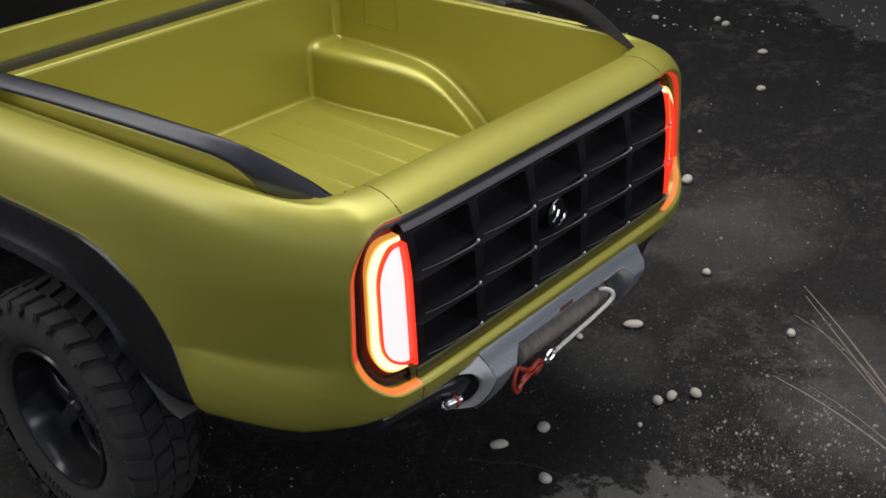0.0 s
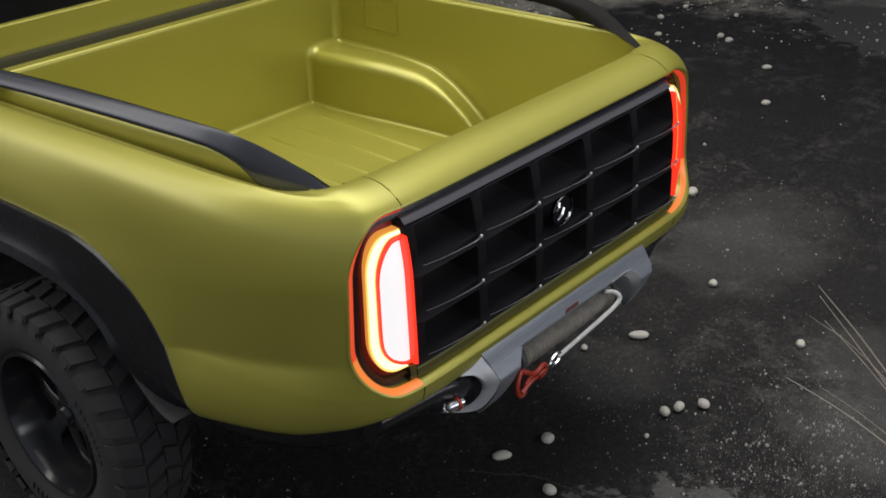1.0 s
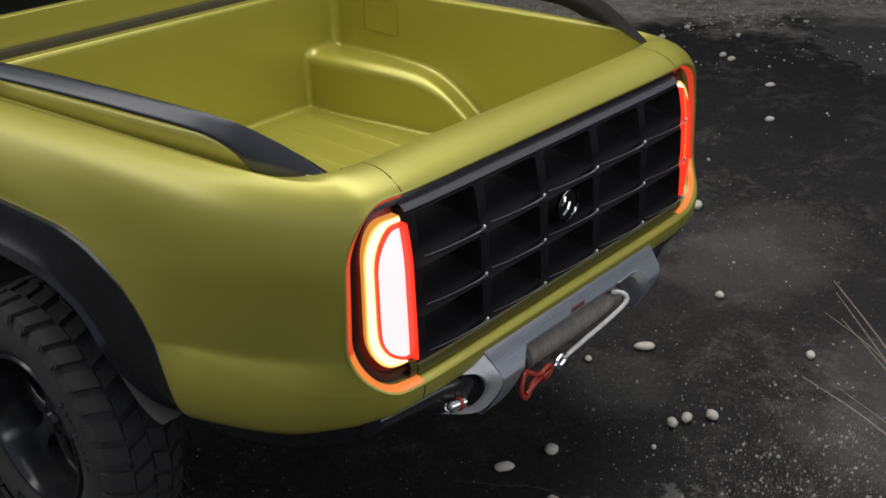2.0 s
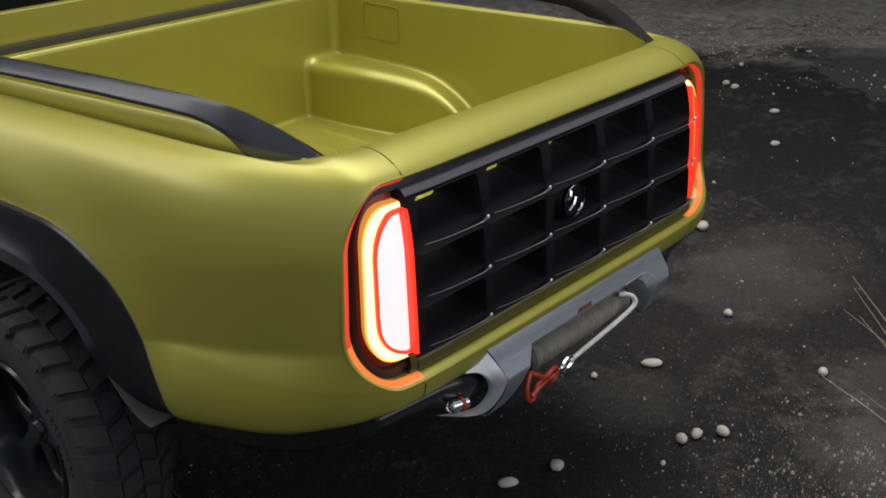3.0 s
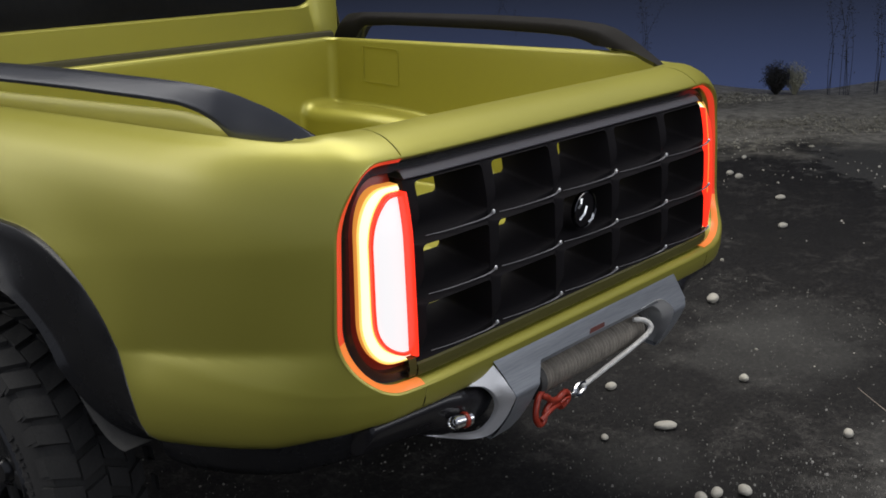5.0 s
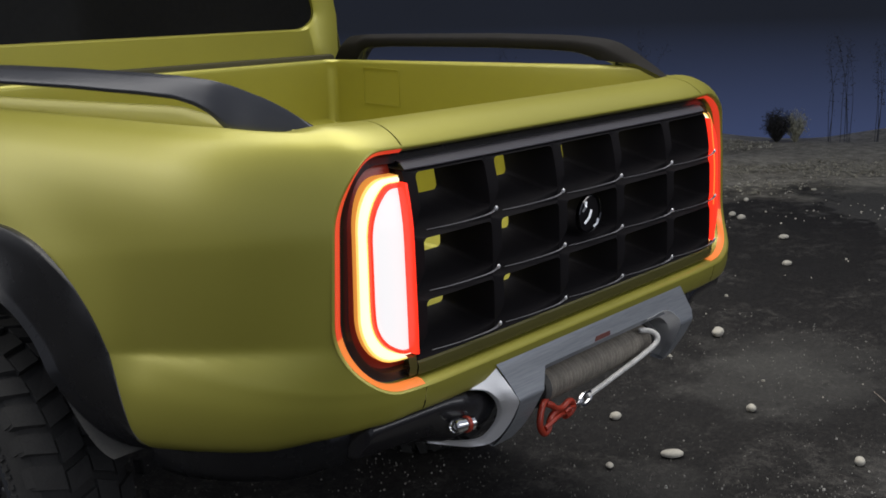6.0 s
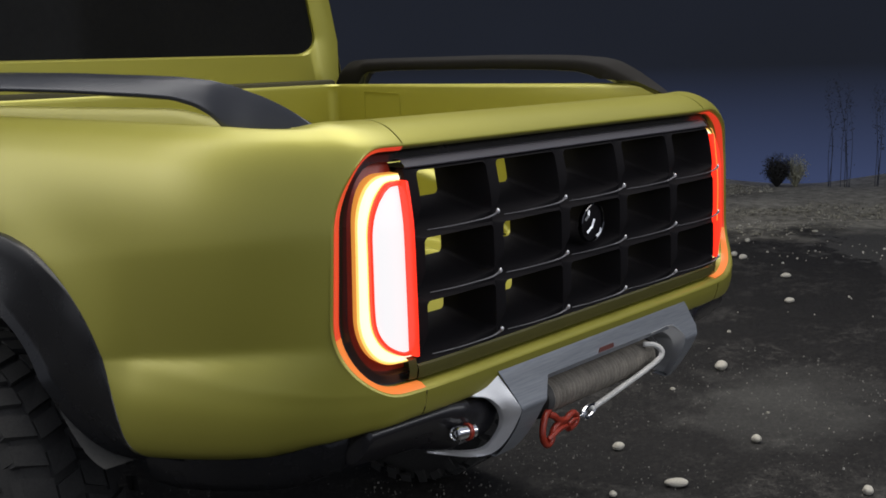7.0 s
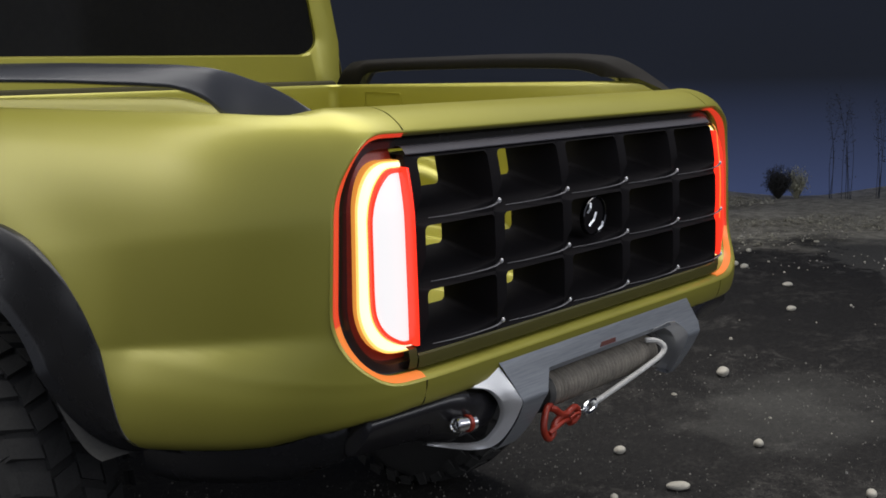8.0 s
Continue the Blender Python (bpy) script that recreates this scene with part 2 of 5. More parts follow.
def thing(name, label, category, group="", kind="", at=(0, 0, 0)):
    ob = new(name)
    ob.location = at
    ob.empty_display_size = 0.05
    ob.matrix_world = Matrix.Translation(at)
    return tagged(ob, label, category, group, kind)


def skin(bm, loops, closed=True, caps=(False, False), mat=0):
    """Quads between successive loops of equal length."""
    rows = [[bm.verts.new(p) for p in loop] for loop in loops]
    n = len(rows[0])
    for a, b in zip(rows, rows[1:]):
        for i in range(n if closed else n - 1):
            j = (i + 1) % n
            bm.faces.new((a[i], a[j], b[j], b[i])).material_index = mat
    if caps[0]:
        bm.faces.new(rows[0][::-1]).material_index = mat
    if caps[1]:
        bm.faces.new(rows[-1]).material_index = mat
    return rows


def fix(bm):
    bmesh.ops.remove_doubles(bm, verts=bm.verts, dist=1e-5)
    bmesh.ops.recalc_face_normals(bm, faces=bm.faces)
    return bm


def box(bm, lo, hi, bevel=0.0):
    m = Matrix.Translation([(a + b) / 2 for a, b in zip(lo, hi)]) @ Matrix.Diagonal([b - a for a, b in zip(lo, hi)] + [1])
    got = bmesh.ops.create_cube(bm, size=1, matrix=m)
    if bevel:
        edges = {e for v in got["verts"] for e in v.link_edges}
        bmesh.ops.bevel(bm, geom=list(edges), offset=bevel, segments=2, profile=0.5, affect="EDGES")
    return bm


def sweep(bm, pts, section, closed_ends=True, up=Vector((0, 0, 1))):
    """Carry a section (list of (side, up)) or a function of the place along a path."""
    pts = [Vector(p) for p in pts]
    loops = []
    for i, p in enumerate(pts):
        d = (pts[min(i + 1, len(pts) - 1)] - pts[max(i - 1, 0)]).normalized()
        side = d.cross(up).normalized()
        top = side.cross(d).normalized()
        sec = section(i / (len(pts) - 1)) if callable(section) else section
        loops.append([p + side * a + top * b for a, b in sec])
    skin(bm, loops, True, (closed_ends, closed_ends))
    return bm


def circle(r, n=12, ry=None):
    ry = r if ry is None else ry
    return [(r * math.cos(2 * math.pi * k / n), ry * math.sin(2 * math.pi * k / n)) for k in range(n)]


def spline(pts, n):
    """Catmull-Rom through points of any dimension."""
    p = np.array(pts, float)
    q = np.vstack([2 * p[0] - p[1], p, 2 * p[-1] - p[-2]])
    out = []
    for t in np.linspace(0, len(p) - 1, n):
        i = min(int(t), len(p) - 2)
        f = t - i
        a, b, c, d = q[i:i + 4]
        out.append(0.5 * (2 * b + (c - a) * f + (2 * a - 5 * b + 4 * c - d) * f * f + (3 * b - a - 3 * c + d) * f ** 3))
    return np.array(out)


def lathe(bm, profile, n, axis="x", mat=0):
    """profile: (radius, along)."""
    loops = []
    for k in range(n):
        a = 2 * math.pi * k / n
        loops.append([(h, r * math.cos(a), r * math.sin(a)) if axis == "x" else ((r * math.cos(a), h, r * math.sin(a)) if axis == "y" else (r * math.cos(a), r * math.sin(a), h)) for r, h in profile])
    loops.append(loops[0])
    skin(bm, loops, False, mat=mat)
    return fix(bm)


# ---- the truck's outer skin: a plan curve and an upright profile ----
HALF, REACH, POWER = 0.928, 0.55, 10.8
_phi = np.linspace(0, 1, 6000) ** 4 * (math.pi / 2)
_px = HALF * np.sin(_phi) ** (2 / POWER)
_py = REACH - REACH * np.cos(_phi)
_px = np.append(_px, HALF + 0.004)
_py = np.append(_py, 1.70)
_ps = np.append(0, np.cumsum(np.hypot(np.diff(_px), np.diff(_py))))


def plan(s):
    a = abs(s)
    x, y = np.interp(a, _ps, _px), np.interp(a, _ps, _py)
    e = 0.012
    dx = np.interp(a + e, _ps, _px) - np.interp(max(a - e, 0), _ps, _px)
    dy = np.interp(a + e, _ps, _py) - np.interp(max(a - e, 0), _ps, _py)
    ln = math.hypot(dx, dy)
    nx, ny = -dy / ln, dx / ln
    return (x, y - 0.010, nx, ny) if s >= 0 else (-x, y - 0.010, -nx, ny)


PROFILE = spline([(0.140, 0.603), (0.088, 0.600), (0.052, 0.606), (0.026, 0.618), (0.009, 0.641), (0.000, 0.674), (-0.005, 0.72), (-0.009, 0.79), (-0.010, 0.86), (-0.010, 0.93), (-0.004, 1.04), (0.004, 1.15), (0.012, 1.25),
                  (0.022, 1.32), (0.036, 1.375), (0.058, 1.415), (0.088, 1.440), (0.122, 1.454), (0.16, 1.458), (0.195, 1.452), (0.208, 1.440), (0.212, 1.415)], 341)
_up = PROFILE[20:261]


def inner_edge(s):
    return 0.215 - 0.060 * smoothstep(0.75, 1.15, abs(s))


def bottom(s):
    return float(np.interp(abs(s), [0.66, 0.78, 0.90, 1.0, 1.1, 1.22, 1.34, 1.45], [0.835, 0.822, 0.790, 0.752, 0.726, 0.699, 0.676, 0.668]))


def crease(s, z):
    return sum(_crease(s, z + dz) for dz in (-0.001, 0.0, 0.001)) / 3


def _crease(s, z):
    y = plan(s)[1]
    fade = smoothstep(-0.01, 0.25, y) * (1 - 0.5 * smoothstep(0.55, 0.67, y))
    zc = 0.925 + 0.20 * (0.55 - y)
    if z >= zc:
        return 0.022 * fade * max(0.0, 1 - (z - zc) / 0.24) ** 1.2
    u = min(zc - z, 0.17)
    return fade * (0.022 - 0.30 * u + 0.78 * u * u)


def bulge(s, z):
    """Swelling of the skin round the wheel arch."""
    y = plan(s)[1]
    rho = math.hypot((y - 1.28) / 0.70, (z - 0.49) / 0.68)
    return 0.014 * math.exp(-((rho - 0.98) / 0.20) ** 2) * (1 - smoothstep(1.30, 1.42, z))


def on_profile(s, v):
    """Point of the skin: s along the plan from the tailgate's middle, v in 0..1 up the profile."""
    t = v * 340
    i = min(int(t), 339)
    d, z = PROFILE[i] + (t - i) * (PROFILE[i + 1] - PROFILE[i])
    if d > 0.088 and z > 1.3:
        d = 0.088 + (d - 0.088) * (inner_edge(s) - 0.088) / (0.212 - 0.088)
    if z < 0.93:
        z = 0.93 - (0.93 - z) * (0.93 - bottom(s)) / 0.33
    if d > 0.085 and z > 1.3:
        z -= 0.034 * smoothstep(0.86, 1.14, abs(s)) * smoothstep(0.085, 0.125, d)
    x, y, nx, ny = plan(s)
    if z > 1.2:
        z -= 0.034 * max(0.0, y - 0.35) * (z - 1.2) / 0.25
    d += crease(s, z) - bulge(s, z)
    return Vector((x + nx * d, y + ny * d, z))


def on_skin(s, z, depth=0.0):
    d = np.interp(z, _up[:, 1], _up[:, 0]) + depth
    x, y, nx, ny = plan(s)
    return Vector((x + nx * d, y + ny * d, z))


SEAM = 0.640
OPEN_S, OPEN_Z, OPEN_H, OPEN_R = float(np.interp(0.831, _px, _ps)), 1.163, 0.255, 0.165


def opening(s, z, inset=0.0):
    """Signed distance to the rounded opening that holds lamps and grille; negative inside."""
    qx, qz = abs(s) - (OPEN_S - OPEN_R), abs(z - OPEN_Z) - (OPEN_H - OPEN_R)
    return math.hypot(max(qx, 0), max(qz, 0)) + min(max(qx, qz), 0) - OPEN_R + inset


def ring(inset, n=16):
    """The opening's outline, shrunk; starts at the lower right, runs anticlockwise."""
    w, h, r = OPEN_S - OPEN_R, OPEN_H - OPEN_R, OPEN_R - inset
    pts = []
    for cx, cz, a0 in ((w, -h, -90), (w, h, 0), (-w, h, 90), (-w, -h, 180)):
        pts += [(cx + r * math.cos(radians(a0 + 90 * k / n)), OPEN_Z + cz + r * math.sin(radians(a0 + 90 * k / n))) for k in range(n + 1)]
        if cz > 0 and cx > 0 or cz < 0 and cx < 0:
            sign = 1 if cx > 0 else -1
            row = sorted({*(sign * w * (1 - 2 * k / 40) for k in range(1, 40)), sign * SEAM, -sign * SEAM}, reverse=sign > 0)
            pts += [(x, pts[-1][1]) for x in row]
        else:
            z0 = pts[-1][1]
            pts += [(pts[-1][0], z0 + (2 * h if cx > 0 else -2 * h) * k / 10) for k in range(1, 10)]
    return pts


# wheel arch in (y, z), rear half: edge against the skin, fold of the flare, rim over the tyre
ARCH_EDGE = [(0.470, 0.678), (0.505, 0.679), (0.549, 0.690), (0.580, 0.720), (0.602, 0.776), (0.630, 0.842), (0.664, 0.908), (0.703, 0.970), (0.750, 1.022), (0.803, 1.066), (0.855, 1.100), (0.908, 1.126), (0.970, 1.143), (1.040, 1.152), (1.277, 1.156)]
ARCH_FOLD = [(0.600, 0.655), (0.622, 0.657), (0.652, 0.662), (0.685, 0.676), (0.722, 0.704), (0.752, 0.736), (0.797, 0.776), (0.862, 0.852), (0.917, 0.916), (0.967, 0.962), (1.03, 1.0), (1.11, 1.022), (1.277, 1.032)]
ARCH_RIM = [(0.655, 0.642), (0.670, 0.643), (0.692, 0.647), (0.720, 0.658), (0.755, 0.681), (0.796, 0.718), (0.849, 0.784), (0.893, 0.857), (0.938, 0.908), (0.992, 0.950), (1.07, 0.978), (1.277, 0.994)]


def arch_path(half, n=90, grow=0.0):
    """A line of the wheel arch from its rear foot over the top to its front foot."""
    pts = spline(half + [(2.554 - y, z) for y, z in half[-2::-1]], 400)
    d = np.append(0, np.cumsum(np.hypot(*np.diff(pts, axis=0).T)))
    pts = np.column_stack([np.interp(np.linspace(0, d[-1], n), d, pts[:, k]) for k in (0, 1)])
    return [(y - grow * (y - 1.277) * 0.6, z - grow) for y, z in pts]


_arch_y, _arch_z = np.array(arch_path(ARCH_EDGE, 160, 0.012)).T


def in_arch(s, z):
    """Signed: negative inside the wheel opening."""
    y = plan(s)[1]
    if y < _arch_y[0] or y > _arch_y[-1]:
        return max(_arch_y[0] - y, y - _arch_y[-1], 0.001)
    return z - np.interp(y, _arch_y, _arch_z)


def flank_x(y, z):
    """How far out the skin of the flank stands at a place along and up the body."""
    s = float(np.interp(y + 0.010, _py, _ps))
    z0 = 0.93 - (0.93 - z) * 0.33 / (0.93 - bottom(s)) if z < 0.93 else z
    x, _, nx, _ = plan(s)
    return x + nx * (float(np.interp(z0, _up[:, 1], _up[:, 0])) + crease(s, z) - bulge(s, z))


def shell(bm, s_list, v_list, keep=None):
    """Grid of the skin, cut along the zero line of keep(s, z)."""
    pos, verts = {}, {}
    def vert(s, v):
        key = (round(s, 6), round(v, 6))
        if key not in verts:
            verts[key] = bm.verts.new(pos.get(key) or on_profile(s, v))
        return verts[key]
    f = {}
    if keep:
        for s in s_list:
            for v in v_list:
                p = on_profile(s, v)
                pos[(round(s, 6), round(v, 6))] = p
                f[(s, v)] = keep(s, p[2]) if p[2] < 1.43 else 1.0
    for s0, s1 in zip(s_list, s_list[1:]):
        for v0, v1 in zip(v_list, v_list[1:]):
            quad = [(s0, v0), (s1, v0), (s1, v1), (s0, v1)]
            if keep:
                vals = [f[q] for q in quad]
                if max(vals) <= 0:
                    continue
                if min(vals) < 0:
                    cut = []
                    for k in range(4):
                        a, b, fa, fb = quad[k], quad[(k + 1) % 4], vals[k], vals[(k + 1) % 4]
                        if fa >= 0:
                            cut.append(a)
                        if fa * fb < 0:
                            r = fa / (fa - fb)
                            cut.append((a[0] + r * (b[0] - a[0]), a[1] + r * (b[1] - a[1])))
                    quad = cut
            if len(quad) > 2:
                try:
                    bm.faces.new([vert(*q) for q in quad])
                except ValueError:
                    pass
    return fix(bm)

# ---- the set: ground and backdrop ----


def build_ground():
    bm = bmesh.new()
    xs = sorted({round(x, 4) for x in [*np.linspace(-24, -4, 11), *np.linspace(-4, 8, 121), *np.linspace(8, 24, 41)]})
    ys = sorted({round(y, 4) for y in [*np.linspace(-24, -4, 11), *np.linspace(-4, 6, 101), *np.linspace(6, 24, 31)]})
    grid = []
    for x in xs:
        row = []
        for y in ys:
            far = max(0.0, 0.72 * x + 0.69 * y - 6.0)
            z = 0.006 * noise.noise(Vector((x * 1.5, y * 1.5, 0))) + min(far, 2.0) * 0.05 * noise.noise(Vector((x * 0.9, y * 0.9, 4)))
            row.append(bm.verts.new((x, y, z - 0.003)))
        grid.append(row)
    for a, b in zip(grid, grid[1:]):
        for i in range(len(ys) - 1):
            bm.faces.new((a[i], b[i], b[i + 1], a[i + 1]))
    return tagged(part("ground", bm, GROUND), "dark worn asphalt strewn with grit and pale cement patches", "ground", kind="structure")


build_ground()

CYC_C, CYC_R = (1.45, -4.0), 12.1


def build_backdrop():
    bm = bmesh.new()
    loops = []
    for z in (-0.1, 0.5, 1.0, 2.0, 3.0, 4.5, 6.0, 8.0):
        loops.append([(CYC_C[0] + CYC_R * math.cos(a), CYC_C[1] + CYC_R * math.sin(a), z) for a in np.linspace(radians(-50), radians(112), 90)])
    outer = [[(CYC_C[0] + (CYC_R + 0.1) * math.cos(a), CYC_C[1] + (CYC_R + 0.1) * math.sin(a), z) for a in np.linspace(radians(-50), radians(112), 90)] for z in (8.0, -0.1)]
    skin(bm, loops + outer, False)
    return tagged(part("backdrop", bm, BACKDROP), "tall curved studio backdrop that gives off its own dusk-blue glow", "backdrop", kind="structure")


build_backdrop()

# ---- the pickup truck ----
truck = thing("pickup_truck", "lime-yellow metallic pickup truck with black flares and glowing tail lamps", "pickup truck")

V_ALL = [k / 340 for k in range(0, 341, 2)]
S_REAR = [x for x in np.linspace(-SEAM + 0.002, SEAM - 0.002, 129)]
S_SIDE = [*np.linspace(SEAM + 0.002, 1.30, 90), *np.linspace(1.315, _ps[-1], 70)]


def lip(bm, want):
    """Rounded lip that turns from the skin into the opening."""
    steps = ((0.0, 0.0), (0.003, 0.001), (0.006, 0.004), (0.013, 0.018), (0.014, 0.028), (0.014, 0.060))
    loops = [ring(i) for i, _ in steps]
    n = len(loops[0])
    for a, b, (_, da), (_, db) in zip(loops, loops[1:], steps, steps[1:]):
        for i in range(n):
            j = (i + 1) % n
            if want((a[i][0] + a[j][0]) / 2, (a[i][1] + a[j][1]) / 2):
                bm.faces.new([bm.verts.new(on_skin(*p, d)) for p, d in ((a[i], da), (a[j], da), (b[j], db), (b[i], db))])
    return fix(bm)


# tailgate above the opening, and the sill below it
bm = bmesh.new()
shell(bm, S_REAR, [v for v in V_ALL if v > 0.55], lambda s, z: opening(s, z))
lip(bm, lambda s, z: abs(s) < SEAM and z > OPEN_Z)
tailgate = part("tailgate", fix(bm), PAINT, truck)
bm = bmesh.new()
shell(bm, S_REAR, [v for v in V_ALL if v < 0.45], lambda s, z: opening(s, z))
lip(bm, lambda s, z: abs(s) < SEAM and z < OPEN_Z)
part("rear_sill", fix(bm), PAINT, truck)

# quarter panels
for sign in (-1, 1):
    bm = bmesh.new()
    shell(bm, [sign * s for s in S_SIDE], V_ALL, lambda s, z: min(opening(s, z), in_arch(s, z)))
    lip(bm, lambda s, z: sign * s > SEAM)
    part("quarter_panel", fix(bm), PAINT, truck)

# black bezel round lamps and grille
bm = bmesh.new()
skin(bm, [[on_skin(*p, d) for p in ring(i)] for i, d in ((0.013, 0.042), (0.018, 0.044), (0.036, 0.040), (0.039, 0.050), (0.040, 0.090))])
part("bezel", fix(bm), GLOSS, tailgate)

# ---- tail lamps ----


def lamp_ring(bm, steps, sign, s_min):
    loops = [ring(i, 20) for i, _ in steps]
    n = len(loops[0])
    for a, b, (_, da), (_, db) in zip(loops, loops[1:], steps, steps[1:]):
        for i in range(n):
            j = (i + 1) % n
            quad = [(a[i], da), (a[j], da), (b[j], db), (b[i], db)]
            if max(sign * p[0] for p, _ in quad) <= s_min:
                continue
            bm.faces.new([bm.verts.new(on_skin(sign * max(sign * p[0], s_min), p[1], d)) for p, d in quad])
    return fix(bm)


def lamp_plate(bm, sign, s_lo, s_hi, inset, depth, back):
    """Plate with the lamp's D shape, with thickness."""
    rows_z = np.linspace(OPEN_Z - OPEN_H + inset + 0.001, OPEN_Z + OPEN_H - inset - 0.001, 60)
    front, rear = [], []
    for z in rows_z:
        w, h, r = OPEN_S - OPEN_R, OPEN_H - OPEN_R, OPEN_R - inset
        q = max(0.0, abs(z - OPEN_Z) - h)
        hi = min(s_hi, w + math.sqrt(max(0.0, r * r - q * q)))
        hi = max(hi, s_lo + 0.001)
        ss = np.linspace(s_lo, hi, 12)
        front.append([on_skin(sign * s, z, depth) for s in ss])
        rear.append([on_skin(sign * s, z, back) for s in ss])
    for a, b in zip(front, front[1:]):
        skin(bm, [a, b], False)
    for k in range(59):
        skin(bm, [[front[k][0], rear[k][0]], [front[k + 1][0], rear[k + 1][0]]], False)
        skin(bm, [[front[k][-1], rear[k][-1]], [front[k + 1][-1], rear[k + 1][-1]]], False)
    skin(bm, [front[0], rear[0]], False)
    skin(bm, [front[-1], rear[-1]], False)
    return fix(bm)



def resample(pts, n):
    p = np.array(pts, float)
    d = np.append(0, np.cumsum(np.hypot(*np.diff(p, axis=0).T)))
    return np.column_stack([np.interp(np.linspace(0, d[-1], n), d, p[:, k]) for k in (0, 1)])


def offset(pts, d):
    """Outline pushed outwards, to the right of its run."""
    t = np.gradient(pts, axis=0)
    t /= np.hypot(t[:, 0], t[:, 1])[:, None]
    t = np.array([t[max(0, k - 3):k + 4].mean(axis=0) for k in range(len(t))])
    t[0], t[-1] = (1, 0), (-1, 0)
    return pts + d * np.column_stack([t[:, 1], -t[:, 0]])


# outline of the white core, (s, dz), from its lower end over the outer side to its upper end
_core = [(0.6585, -0.1725), (0.672, -0.1715), (0.690, -0.163), (0.711, -0.147), (0.727, -0.126), (0.736, -0.101), (0.7385, -0.06)]
_core += [(0.7385, z) for z in np.linspace(-0.03, 0.06, 4)] + [(0.7375, 0.086), (0.731, 0.112), (0.717, 0.138), (0.700, 0.158), (0.686, 0.169), (0.672, 0.1725), (0.6585, 0.1725)]
CORE = resample(spline([(0.6585 + (s - 0.6585) * 1.13, z) for s, z in _core], 160), 120)


def bezel_line(inset):
    w, h, r = OPEN_S - OPEN_R, OPEN_H - OPEN_R, OPEN_R - inset
    pts = [(0.6585, -h - r)] + [(w + r * math.cos(a), -h + r * math.sin(a)) for a in np.linspace(-math.pi / 2, 0, 24)]
    pts += [(w + r * math.cos(a), h + r * math.sin(a)) for a in np.linspace(0, math.pi / 2, 24)] + [(0.6585, h + r)]
    return resample(pts, 120)


def strip(bm, sign, a, b, depth, back):
    """Raised band between two outlines, with rounded edges and side walls."""
    a, b = (np.vstack([[(0.6472, e[0][1])], e, [(0.6472, e[-1][1])]]) for e in (a, b))
    steps = ((0.0, back), (0.0, depth + 0.003), (0.15, depth), (0.5, depth - 0.001), (0.85, depth), (1.0, depth + 0.003), (1.0, back))
    skin(bm, [[on_skin(sign * s, OPEN_Z + z, d) for s, z in a + (b - a) * f] for f, d in steps], False)
    return fix(bm)


